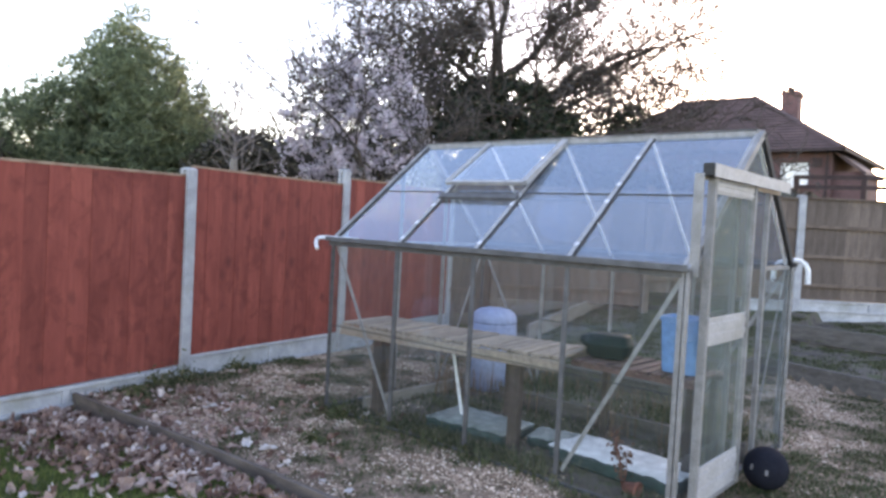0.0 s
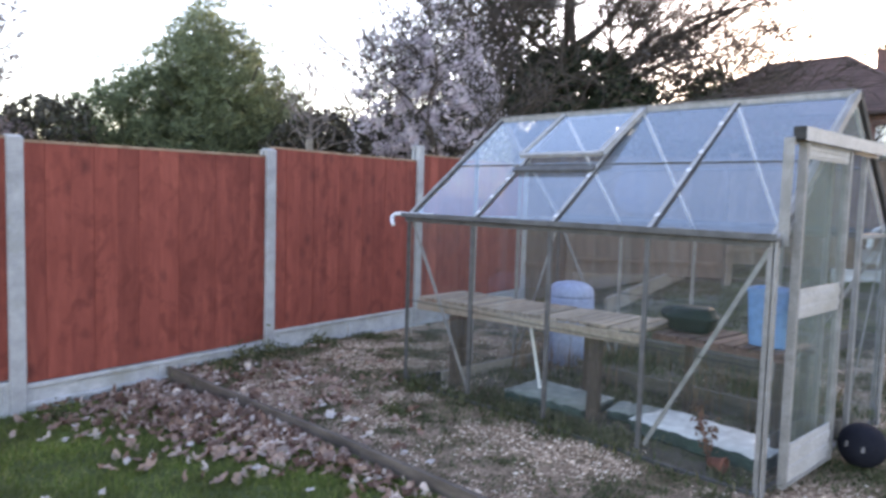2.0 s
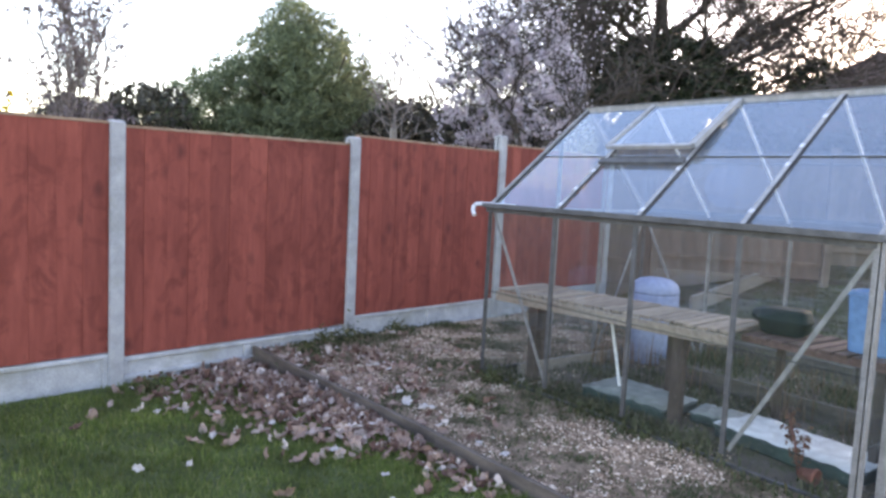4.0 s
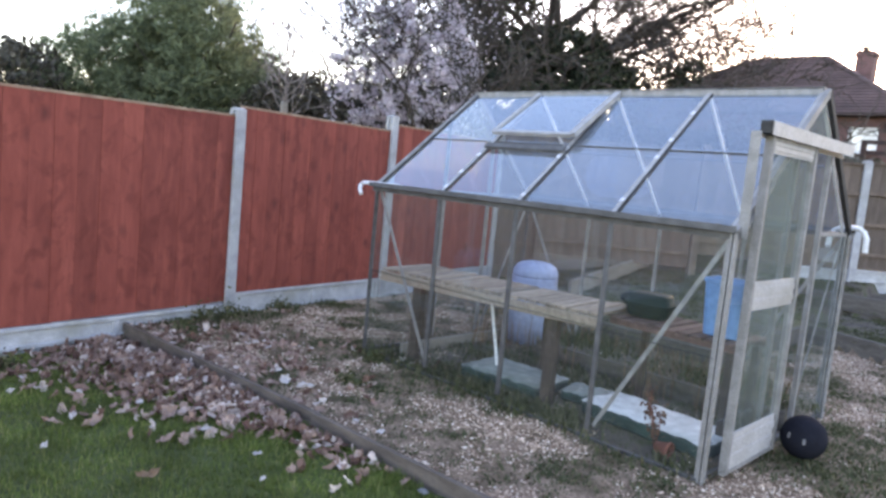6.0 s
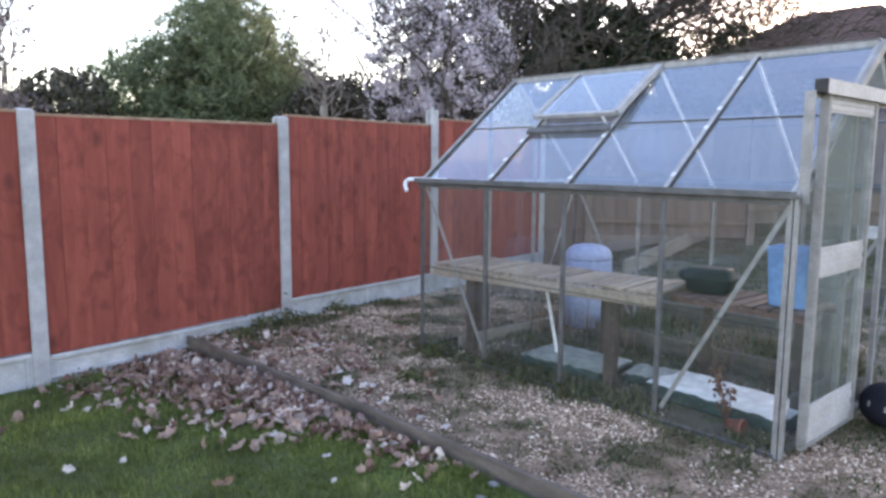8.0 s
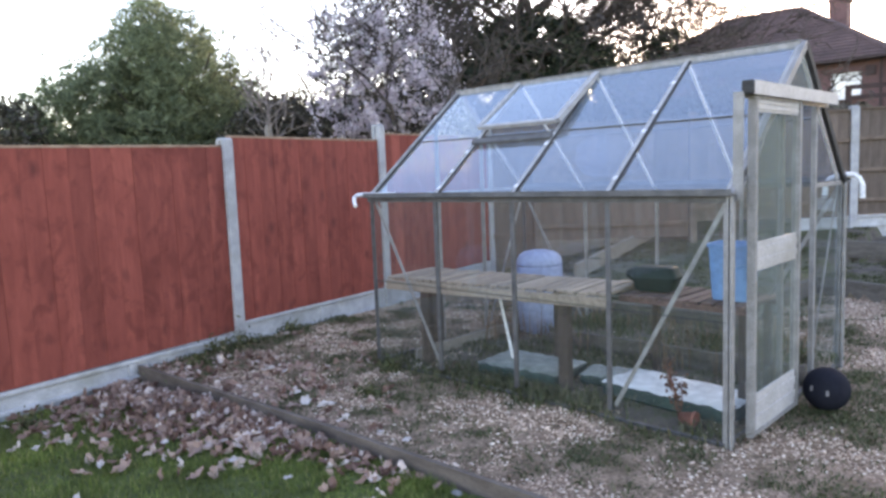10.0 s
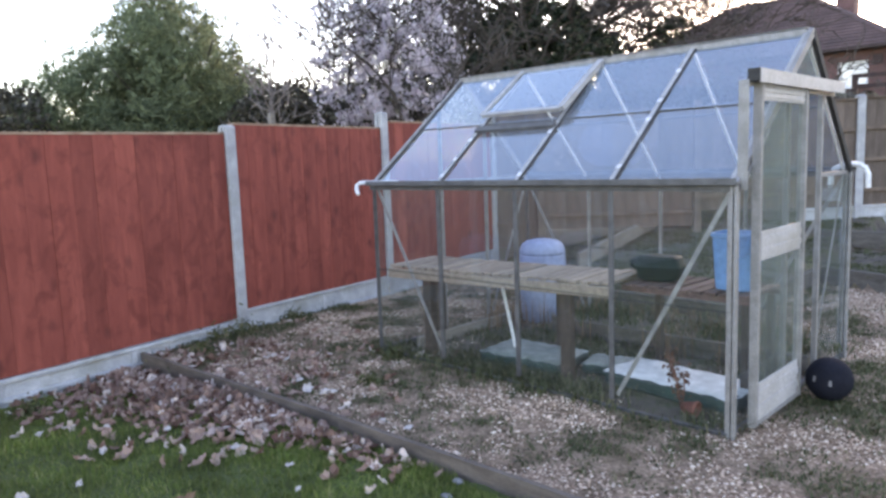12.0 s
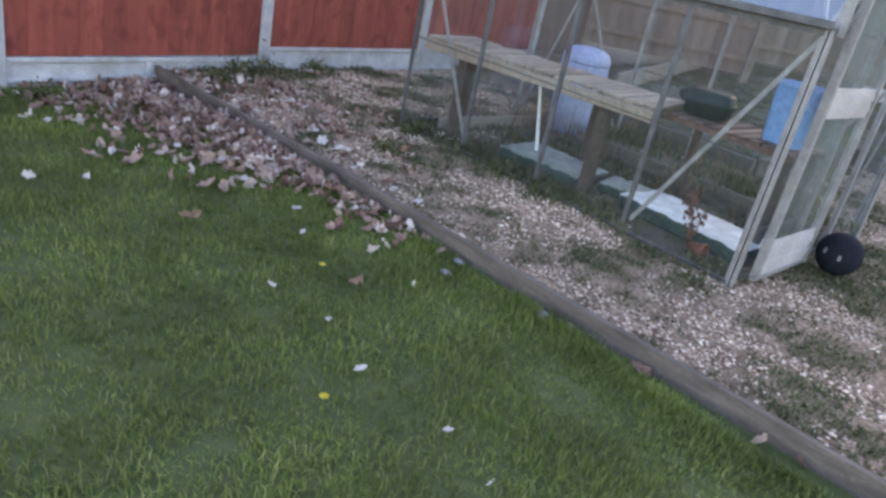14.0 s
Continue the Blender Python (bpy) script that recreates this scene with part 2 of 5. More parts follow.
GRASS = by_island("grass_blades", ((0.0, (0.080, 0.126, 0.028)), (0.55, (0.138, 0.200, 0.046)), (0.85, (0.21, 0.248, 0.076)), (1.0, (0.30, 0.285, 0.12))), 0.65, 0.4, 0.3, 2.6, 0.5)
WEED = by_island("weed_leaves", ((0.0, (0.05, 0.064, 0.028)), (0.6, (0.092, 0.108, 0.048)), (1.0, (0.19, 0.165, 0.095))), 0.65, 0.3)
STONE = by_island("gravel_stones", ((0.0, (0.13, 0.078, 0.055)), (0.35, (0.36, 0.245, 0.18)), (0.8, (0.64, 0.475, 0.37)), (1.0, (0.86, 0.73, 0.61))), 0.85)
LEAF = by_island("fallen_leaves", ((0.0, (0.13, 0.065, 0.05)), (0.38, (0.30, 0.185, 0.15)), (0.80, (0.45, 0.325, 0.28)), (1.0, (0.72, 0.63, 0.585))), 0.8, 0.2)
TWIG = by_island("dry_stems", ((0.0, (0.14, 0.08, 0.05)), (1.0, (0.30, 0.19, 0.12))), 0.8, 0.2)


def ground_material():
    """Lawn soil, gravel fines and bed soil by place on the plan, with ragged borders."""
    m, nt, b = material("ground", 0.95)
    co = coords(nt)
    big = node(nt, "TexNoise", Scale=1.3, Detail=7.0, Roughness=0.65)
    fine = node(nt, "TexNoise", Scale=55.0, Detail=4.0)
    mid = node(nt, "TexNoise", Scale=5.0, Detail=7.0, Roughness=0.7)
    for n in (big, fine, mid):
        nt.links.new(co, n.inputs["Vector"])
    lawn = ramp(nt, mid.outputs[0], ((0.3, (0.034, 0.055, 0.015)), (0.7, (0.075, 0.095, 0.030))))
    gravel = ramp(nt, fine.outputs[0], ((0.3, (0.13, 0.084, 0.058)), (0.55, (0.28, 0.19, 0.135)), (0.75, (0.47, 0.345, 0.255))))
    moss = ramp(nt, fine.outputs[0], ((0.3, (0.072, 0.048, 0.028)), (0.7, (0.155, 0.105, 0.062))))
    gravel = mixed(nt, gravel, moss, ramp(nt, mid.outputs[0], ((0.46, (0, 0, 0)), (0.59, (0.9, 0.9, 0.9)))))
    soil = ramp(nt, mid.outputs[0], ((0.32, (0.060, 0.048, 0.038)), (0.5, (0.13, 0.105, 0.085)), (0.62, (0.075, 0.085, 0.035))))
    at = nt.nodes.new("ShaderNodeAttribute")
    at.attribute_name = "zone"
    sep = nt.nodes.new("ShaderNodeSeparateColor")
    nt.links.new(at.outputs["Color"], sep.inputs[0])
    c = mixed(nt, lawn, gravel, sep.outputs[0])
    c = mixed(nt, c, soil, sep.outputs[1])
    nt.links.new(c, b.inputs["Base Color"])
    bp = node(nt, "Bump", Strength=0.6, Distance=0.012)
    nt.links.new(fine.outputs[0], bp.inputs["Height"])
    nt.links.new(bp.outputs[0], b.inputs["Normal"])
    return m


GROUND = ground_material()

# ---- building helpers ----
def part(name, bm, mat, parent=None, label=""):
    """Links a bmesh as one mesh object under a thing or a part."""
    me = bm
    if isinstance(bm, bmesh.types.BMesh):
        me = bpy.data.meshes.new(name)
        bm.to_mesh(me)
        bm.free()
    if not me.materials:
        me.materials.append(mat)
    ob = new(name, me)
    if parent:
        ob.parent = parent
    if label:
        tagged(ob, label)
    return ob


def thing(name, at, label, category, group="", kind="", turn=0):
    """An Empty at a thing's base."""
    ob = new(name)
    ob.empty_display_size = 0.1
    ob.matrix_world = pose(*at, 0, 0, turn)
    return tagged(ob, label, category, group, kind)


def box(bm, c, s, m=None, bevel=0.0):
    """A box of centre c and size s, its edges bevelled, moved by m."""
    made = bmesh.ops.create_cube(bm, size=1.0, matrix=Matrix.Translation(c) @ Matrix.Diagonal((*s, 1)))
    if bevel:
        edges = list({e for v in made["verts"] for e in v.link_edges})
        r = bmesh.ops.bevel(bm, geom=edges, offset=bevel, segments=1, affect="EDGES")
        vs = list({v for f in r["faces"] for v in f.verts} | {v for v in made["verts"] if v.is_valid})
    else:
        vs = made["verts"]
    if m:
        bmesh.ops.transform(bm, matrix=m, verts=[v for v in vs if v.is_valid])
    return bm


def bar(bm, a, b, w, h, up=(0, 0, 1)):
    """A straight bar from a to b, w wide and h high (along up)."""
    a, b = Vector(a), Vector(b)
    d = b - a
    x = d.normalized()
    y = Vector(up).cross(x)
    y = y.normalized() if y.length > 1e-4 else Vector((0, 1, 0))
    z = x.cross(y)
    m = Matrix((x, y, z)).transposed().to_4x4()
    m.translation = (a + b) / 2
    bmesh.ops.create_cube(bm, size=1.0, matrix=m @ Matrix.Diagonal((d.length, w, h, 1)))
    return bm


def glazing_bar(bm, a, b, up):
    """A T-section glazing bar: a flat cap with a web behind it."""
    bar(bm, a, b, 0.026, 0.006, up)
    u = Vector(up).normalized() * 0.014
    bar(bm, Vector(a) - u, Vector(b) - u, 0.006, 0.024, up)
    return bm


def tube(bm, pts, radii, sides=6):
    """A tapered tube through points, closed at both ends."""
    pts = [Vector(p) for p in pts]
    rings = []
    for i, p in enumerate(pts):
        d = (pts[min(i + 1, len(pts) - 1)] - pts[max(i - 1, 0)]).normalized()
        x = d.orthogonal().normalized()
        y = d.cross(x)
        rings.append([bm.verts.new(p + (x * math.cos(k * math.tau / sides) + y * math.sin(k * math.tau / sides)) * radii[i]) for k in range(sides)])
    for r, s in zip(rings, rings[1:]):
        ro = min(range(sides), key=lambda k: (s[k].co - r[0].co).length)
        for k in range(sides):
            bm.faces.new((r[k], r[(k + 1) % sides], s[(k + 1 + ro) % sides], s[(k + ro) % sides]))
    bm.faces.new(rings[0][::-1])
    bm.faces.new(rings[-1])
    return bm


def lathe(bm, profile, sides=24, m=None):
    """A turned body from (radius, height) pairs."""
    rings = [[bm.verts.new(((m or Matrix()) @ Vector((r * math.cos(k * math.tau / sides), r * math.sin(k * math.tau / sides), z)))) for k in range(sides)] for r, z in profile]
    for r, s in zip(rings, rings[1:]):
        for k in range(sides):
            f = bm.faces.new((r[k], r[(k + 1) % sides], s[(k + 1) % sides], s[k]))
            f.smooth = True
    if profile[0][0] > 0:
        bm.faces.new(rings[0][::-1])
    if profile[-1][0] > 0:
        bm.faces.new(rings[-1])
    return bm


def from_arrays(name, verts, faces):
    me = bpy.data.meshes.new(name)
    me.from_pydata(verts, [], faces)
    me.update()
    return me


def raw(name, co, loops, size):
    """A mesh of equal-sided faces from numpy arrays of corners and corner indices."""
    me = bpy.data.meshes.new(name)
    n = len(loops) // size
    me.vertices.add(len(co))
    me.vertices.foreach_set("co", np.asarray(co, np.float32).ravel())
    me.loops.add(len(loops))
    me.loops.foreach_set("vertex_index", np.asarray(loops, np.int32))
    me.polygons.add(n)
    me.polygons.foreach_set("loop_start", np.arange(0, n * size, size, dtype=np.int32))
    me.update(calc_edges=True)
    return me


# ---- ground ----
def smooth(a, b, v):
    t = min(1.0, max(0.0, (v - a) / (b - a)))
    return t * t * (3 - 2 * t)


def board_y(x):
    """The line of the timber edging between lawn and gravel."""
    return -1.19 + 0.0594 * (x + 1.25) if x < 0.95 else -1.06 + 0.042 * (x - 0.95)


def sleeper_y(x):
    return 4.15 - 0.33 * (x - 2.0) if x > 1.55 else 2.12


def height(x, y):
    """The ground: a sunken lawn, a flat gravel plot, and beds that rise towards the back."""
    if y < board_y(x):
        z = -0.045 - 0.045 * smooth(-0.2, -1.0, x)
    else:
        z = 0.0
        z -= 0.03 * smooth(0.3, 1.6, y) * smooth(-0.6, -1.3, x)
        if 0.62 < x < 2.46 and 1.17 < y < 1.9:
            z += 0.09
        sy = sleeper_y(x)
        if y > sy:
            z += (0.12 + 0.06 * min(y - sy, 4.6)) * smooth(-2.4, -0.9, x)
        if y > 5.6 - 0.1 * x and x > -0.9:
            z += 0.06
    fade = smooth(9, 20, math.hypot(x, y))
    return z * (1 - fade) + 0.25 * fade


def make_ground():
    def axis(lo, hi, fine, far):
        v = list(np.arange(lo, hi + 1e-6, fine))
        s = fine * 1.5
        while v[-1] < far:
            v.append(v[-1] + s)
            s *= 1.45
        s = fine * 1.5
        while v[0] > -far:
            v.insert(0, v[0] - s)
            s *= 1.45
        return v
    xs, ys = axis(-2.6, 5.0, 0.06, 900), axis(-4.2, 8.0, 0.045, 900)
    rnd = np.random.default_rng(3)
    verts, zone = [], []
    for y in ys:
        for x in xs:
            near = abs(x) < 6 and abs(y) < 9
            verts.append((x, y, height(x, y) + (rnd.normal(0, 0.004) if near else 0)))
            far = math.hypot(x, y) > 10
            gravel = 1.0 if y > board_y(x) and not far else 0.0
            soil = 1.0 if (y > sleeper_y(x) or (0 < x < 2.5 and 0 < y < 1.95)) and not far else 0.0
            zone.append((gravel, soil, 0, 1))
    w = len(xs)
    faces = [(j * w + i, j * w + i + 1, (j + 1) * w + i + 1, (j + 1) * w + i) for j in range(len(ys) - 1) for i in range(w - 1)]
    me = from_arrays("ground", verts, faces)
    col = me.color_attributes.new("zone", "FLOAT_COLOR", "POINT")
    col.data.foreach_set("color", np.array(zone, np.float32).ravel())
    g = part("ground", me, GROUND)
    for p in me.polygons:
        p.use_smooth = True
    return tagged(g, "garden ground with lawn soil, gravel fines and dark bed soil", "ground", kind="structure")


make_ground()

# ---- red boundary fence ----
FDIR = Vector((-0.16, 0.987, 0)).normalized()
FTURN = math.degrees(math.atan2(FDIR.y, FDIR.x))
POST_A = Vector((-1.413, -0.297, 0.0))
# place along the line from the second post, ground height, top of the post
RED_POSTS = [(-5.72, -0.14, 1.58), (-3.82, -0.12, 1.60), (-1.925, -0.10, 1.61), (-0.022, 0.01, 1.66), (1.875, -0.03, 1.825), (3.97, 0.0, 1.87)]


def concrete_post(name, at, tall, turn, group):
    """A slotted concrete post with a weathered, rounded top."""
    p = thing(name, at, "grey precast concrete fence post, weathered", "fence post", group, turn=turn)
    bm = bmesh.new()
    for y, w in ((-0.034, 0.094), (0.034, 0.094)):
        box(bm, (0, y, tall / 2 - 0.1), (w, 0.032, tall + 0.2), bevel=0.006)
    box(bm, (0, 0, tall / 2 - 0.1), (0.05, 0.05, tall + 0.19))
    box(bm, (0, 0, tall - 0.006), (0.084, 0.086, 0.03), bevel=0.01)
    part("shaft", bm, CONC, p)
    return p


def gravel_board(at, length, tall, turn, group):
    """A concrete gravel board with two recessed panels."""
    g = thing("gravel_board", at, "pale concrete gravel board with recessed panels under the fence", "gravel board", group, turn=turn)
    bm = bmesh.new()
    box(bm, (length / 2, 0, tall / 2 - 0.06), (length, 0.022, tall + 0.12))
    part("slab", bm, PALECONC, g)
    for z in (0.02, tall - 0.014):
        bm = bmesh.new()
        box(bm, (length / 2, 0, z), (length, 0.062, 0.028), bevel=0.003)
        part("rim", bm, PALECONC, g)
    for x in (0.024, length / 2, length - 0.024):
        bm = bmesh.new()
        box(bm, (x, 0, tall / 2 + 0.003), (0.045, 0.056, tall - 0.064), bevel=0.003)
        part("rib", bm, PALECONC, g)
    return g


def fence_panel(name, at, length, tall, turn, wood, capwood, label, group, rails, seed, rise=0.0, side=-1):
    """Upright feather-edged boards on a frame, under a capping strip. side: the face with the boards."""
    p = thing(name, at, label, "fence panel", group, turn=turn)
    rnd = random.Random(seed)
    n = round(length / 0.148)
    pitch = length / n
    meshes = []
    for k in range(4):
        bm = bmesh.new()
        w = pitch + 0.018
        for v in ((-w / 2, 0, 0), (w / 2, 0, 0), (w / 2, 0.004, 0), (-w / 2, 0.0065, 0)):
            bm.verts.new(v)
        for v in ((-w / 2, 0, 1), (w / 2, 0, 1), (w / 2, 0.004, 1), (-w / 2, 0.0065, 1)):
            bm.verts.new(v)
        bm.verts.ensure_lookup_table()
        vs = bm.verts
        vs[4].co.z += rnd.uniform(-0.004, 0.004)
        vs[1].co.x += rnd.uniform(-0.004, 0.004)
        vs[5].co.x += rnd.uniform(-0.004, 0.004)
        for f in ((0, 1, 2, 3), (7, 6, 5, 4), (0, 4, 5, 1), (1, 5, 6, 2), (2, 6, 7, 3), (3, 7, 4, 0)):
            bm.faces.new([vs[i] for i in f])
        bmesh.ops.recalc_face_normals(bm, faces=bm.faces)
        me = bpy.data.meshes.new("board")
        bm.to_mesh(me)
        bm.free()
        me.materials.append(wood)
        meshes.append(me)
    for i in range(n):
        b = part("board", meshes[rnd.randrange(4)], wood, p)
        x = (i + 0.5) * pitch
        b.location = (x, side * (0.012 + (i % 2) * 0.001), rnd.uniform(0, 0.006) + rise * x / length)
        b.rotation_euler = (0, rnd.uniform(-0.003, 0.003), 0 if side > 0 else math.pi)
        if side < 0:
            b.rotation_euler = (0, rnd.uniform(-0.003, 0.003), 0)
            b.scale = (1, -1, tall)
        else:
            b.scale = (1, 1, tall)
    bm = bmesh.new()
    bar(bm, (0, 0, tall + 0.008), (length, 0, tall + 0.008 + rise), 0.048, 0.018)
    part("capping", bm, capwood, p, "thin weathered capping strip")
    for z in rails:
        bm = bmesh.new()
        bar(bm, (0, -side * 0.012, z), (length, -side * 0.012, z + rise), 0.032, 0.042)
        part("rail", bm, BROWNRAIL if wood == BROWN else wood, p)
    return p


for k, (u, gz, top) in enumerate(RED_POSTS):
    at = POST_A + FDIR * u
    concrete_post("concrete_post", (at.x, at.y, gz), top - gz, FTURN, "concrete fence posts")
for k, ((u0, g0, t0), (u1, g1, t1)) in enumerate(zip(RED_POSTS, RED_POSTS[1:])):
    a = POST_A + FDIR * (u0 + 0.036)
    ln = u1 - u0 - 0.072
    gtop = (0.13, 0.125, 0.09, 0.172, 0.18)[k]
    pz = (1.575, 1.585, 1.578, 1.672, 1.735)[k]
    gravel_board((a.x, a.y, (g0 + g1) / 2 - 0.02), ln, gtop - (g0 + g1) / 2 + 0.02, FTURN, "gravel boards")
    rise = (0.005, 0.008, 0.018, -0.006, 0.01)[k]
    fence_panel("fence_panel", (a.x, a.y, gtop), ln, pz - gtop, FTURN, RED, REDCAP,
                "red-stained feather-edge timber fence panel between concrete posts", "red fence panels", (0.2, 0.75, 1.3), 20 + k, rise)

# ---- brown back fence, seen from its railed side ----
CORNER = POST_A + FDIR * 3.97
BACK = Vector((1.31, 6.57, 0))
BDIR = (BACK - Vector((CORNER.x, CORNER.y, 0))).normalized()
BTURN = math.degrees(math.atan2(BDIR.y, BDIR.x))
for k in range(-2, 4):
    at = BACK + BDIR * (1.93 * k)
    gz = 0.45 + 0.02 * k
    if k > -1:
        concrete_post("concrete_post", (at.x, at.y, gz), 1.48, BTURN, "back fence posts")
    else:
        wp = thing("timber_post", (at.x, at.y, gz), "weathered brown timber fence post", "fence post", "back fence posts", turn=BTURN)
        bm = bmesh.new()
        box(bm, (0, 0, 0.71), (0.09, 0.09, 1.62), bevel=0.005)
        part("shaft", bm, BROWNRAIL, wp)
    if k < 3:
        a = at + BDIR * 0.036
        if k > -1:
            gravel_board((a.x, a.y, gz), 1.858, 0.155, BTURN, "back gravel boards")
        elif k == -1:
            gravel_board((a.x + BDIR.x * 1.2, a.y + BDIR.y * 1.2, gz), 0.658, 0.155, BTURN, "back gravel boards")
        low = 0.165 if k > -2 else 0.0
        fence_panel("fence_panel", (a.x, a.y, gz + low), 1.858, 1.45 - low, BTURN, BROWN, BROWNRAIL,
                    "weathered brown timber fence panel with horizontal rails", "brown back fence panels", (0.18, 0.55, 0.93), 50 + k, 0.0, 1)

# short infill panel that meets the red fence at the corner
a = Vector((CORNER.x, CORNER.y, 0)) + BDIR * 0.05
gap = (BACK - Vector((CORNER.x, CORNER.y, 0))).length - 3.86 - 0.1
fence_panel("fence_panel", (a.x, a.y, 0.2), gap, 1.68, BTURN, BROWN, BROWNRAIL, "narrow weathered brown infill panel in the fence corner", "brown back fence panels", (0.3, 0.8, 1.3), 70, 0.0, 1)

# ---- timber edging between lawn and gravel ----
def edging_board(x0, x1, off, label, lift=0.0):
    a = Vector((x0, board_y(x0 + 0.001) + off, -0.022))
    b = Vector((x1, board_y(x1 - 0.001) + off, -0.022))
    e = thing("edging_board", ((a + b) / 2).to_tuple(), label, "edging board", "timber edging")
    bm = bmesh.new()
    ln = (b - a).length
    box(bm, (0, 0, -0.01 + lift / 2), (ln, 0.028, 0.14 + lift), bevel=0.002)
    edges = [ed for ed in bm.edges if abs(ed.verts[0].co.x - ed.verts[1].co.x) > ln * 0.5]
    bmesh.ops.subdivide_edges(bm, edges=edges, cuts=24)
    for v in bm.verts:
        v.co.y += 0.004 * noise.noise((v.co.x * 1.3, x0, 0)) + 0.003 * noise.noise((v.co.x * 6, x0, v.co.z * 9))
        v.co.z += 0.003 * noise.noise((v.co.x * 1.1, x0, 3))
    bmesh.ops.rotate(bm, verts=bm.verts, cent=(0, 0, 0), matrix=Matrix.Rotation(math.atan2(b.y - a.y, b.x - a.x), 3, "Z"))
    part("plank", bm, TIMBER, e)


edging_board(-1.27, 0.96, 0.0, "weathered grey timber edging board along the lawn", -0.004)
edging_board(0.94, 4.3, -0.022, "weathered grey timber edging board with a chipped end", 0.004)
edging_board(4.31, 6.5, -0.022, "weathered grey timber edging board along the lawn")


def sleeper(a, b, w, h, label, mat=SLEEPER, cat="sleeper"):
    a, b = Vector(a), Vector(b)
    s = thing("garden_sleeper", ((a + b) / 2).to_tuple(), label, cat, "bed edging")
    bm = bmesh.new()
    d = b - a
    box(bm, (0, 0, h / 2), (d.length, w, h), bevel=0.006)
    bmesh.ops.rotate(bm, verts=bm.verts, cent=(0, 0, 0), matrix=d.to_track_quat("X", "Z").to_matrix())
    part("beam", bm, mat, s)


sleeper((1.62, sleeper_y(1.62), -0.03), (4.6, sleeper_y(4.6), -0.03), 0.05, 0.20, "grey weathered sleeper edging the raised bed")
sleeper((-0.95, 2.14, -0.03), (1.58, 2.14, -0.03), 0.05, 0.19, "grey weathered sleeper behind the greenhouse")
sleeper((1.58, 2.17, -0.03), (1.58, 4.26, -0.03), 0.05, 0.19, "grey weathered sleeper returning along the bed")
sleeper((-0.8, 5.68, 0.22), (4.4, 5.16, 0.22), 0.05, 0.19, "dark weathered sleeper across the upper bed")
sleeper((-0.28, 2.9, 0.12), (-0.86, 5.55, 0.26), 0.04, 0.22, "pale timber board retaining the bed", PALEBOARD, "retaining board")

# ---- greenhouse ----
GL, GW, EAVE, RIDGE = 2.5, 1.71, 1.171, 1.934
RY = 0.949
BAY = GL / 4
slope = Vector((0, RY, RIDGE - EAVE))
UPF = Vector((0, -(RIDGE - EAVE), RY)).normalized()
UPB = Vector((0, (RIDGE - EAVE), GW - RY)).normalized()
gh = thing("greenhouse", (0, 0, 0), "small weathered aluminium greenhouse with dirty glass roof and slid-open door", "greenhouse")


def gpart(name, build, mat, label="", parent=None):
    bm = bmesh.new()
    build(bm)
    return part(name, bm, mat, parent or gh, label)


def pane(name, a, b, c, d, mat, thick=0.004, parent=None):
    """A flat pane of glass from four corners."""
    bm = bmesh.new()
    q = [Vector(p) for p in (a, b, c, d)]
    bm.faces.new([bm.verts.new(p) for p in q])
    ob = part(name, bm, mat, parent or gh)
    ob.visible_shadow = False
    return ob


for y in (0, GW):
    gpart("base_rail", lambda bm: (bar(bm, (-0.02, y, -0.008), (GL + 0.02, y, -0.008), 0.02, 0.036), bar(bm, (-0.02, y, 0.012), (GL + 0.02, y, 0.012), 0.026, 0.004)), ALUSHADED)
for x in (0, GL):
    gpart("base_rail", lambda bm: bar(bm, (x, 0.03, 0.004), (x, GW - 0.03, 0.004), 0.024, 0.04), ALUSHADED)
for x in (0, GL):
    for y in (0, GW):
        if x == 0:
            gpart("corner_post", lambda bm: (bar(bm, (x, y, 0), (x, y, EAVE), 0.008, 0.028, (0, 1, 0)), bar(bm, (x, y, 0), (x, y, EAVE), 0.028, 0.008, (0, 1, 0))), ALUSHADED)
            continue
        gpart("corner_post", lambda bm: (bar(bm, (x, y, 0), (x, y, EAVE), 0.012, 0.05, (0, 1, 0)), bar(bm, (x, y, 0), (x, y, EAVE), 0.05, 0.012, (0, 1, 0)),
                                         bar(bm, (x + (0.022 if x else -0.022), y - 0.018, 0), (x + (0.022 if x else -0.022), y - 0.018, EAVE), 0.012, 0.03, (0, 1, 0))), ALU)
for y, s in ((0, -1), (GW, 1)):
    for i in range(1, 4):
        x = BAY * i
        # front bars carry the shaded tone, rear bars the plain one
        gpart("glazing_bar", lambda bm: glazing_bar(bm, (x, y + s * 0.006, 0.05), (x, y + s * 0.006, EAVE), (0, s, 0)), ALUSHADED if s < 0 else ALU)
    for x0, x1 in ((0.02, BAY - 0.02), (GL - 0.02, GL - BAY + 0.02)):
        gpart("brace", lambda bm: bar(bm, (x0, y - s * 0.02, EAVE - 0.03), (x1, y - s * 0.02, 0.07), 0.022, 0.006, (0, 1, 0)), ALU)
    for i in range(4):
        x0, x1 = BAY * i + 0.006, BAY * (i + 1) - 0.006
        pane("glass_pane", (x0, y, 0.025), (x1, y, 0.025), (x1, y, 0.60), (x0, y, 0.60), WALLGLASS)
        pane("glass_pane", (x0, y + s * 0.004, 0.585), (x1, y + s * 0.004, 0.585), (x1, y + s * 0.004, EAVE), (x0, y + s * 0.004, EAVE), WALLGLASS)
        gpart("pane_lap", lambda bm: bar(bm, (x0, y + s * 0.004, 0.59), (x1, y + s * 0.004, 0.59), 0.004, 0.004), SEAL)
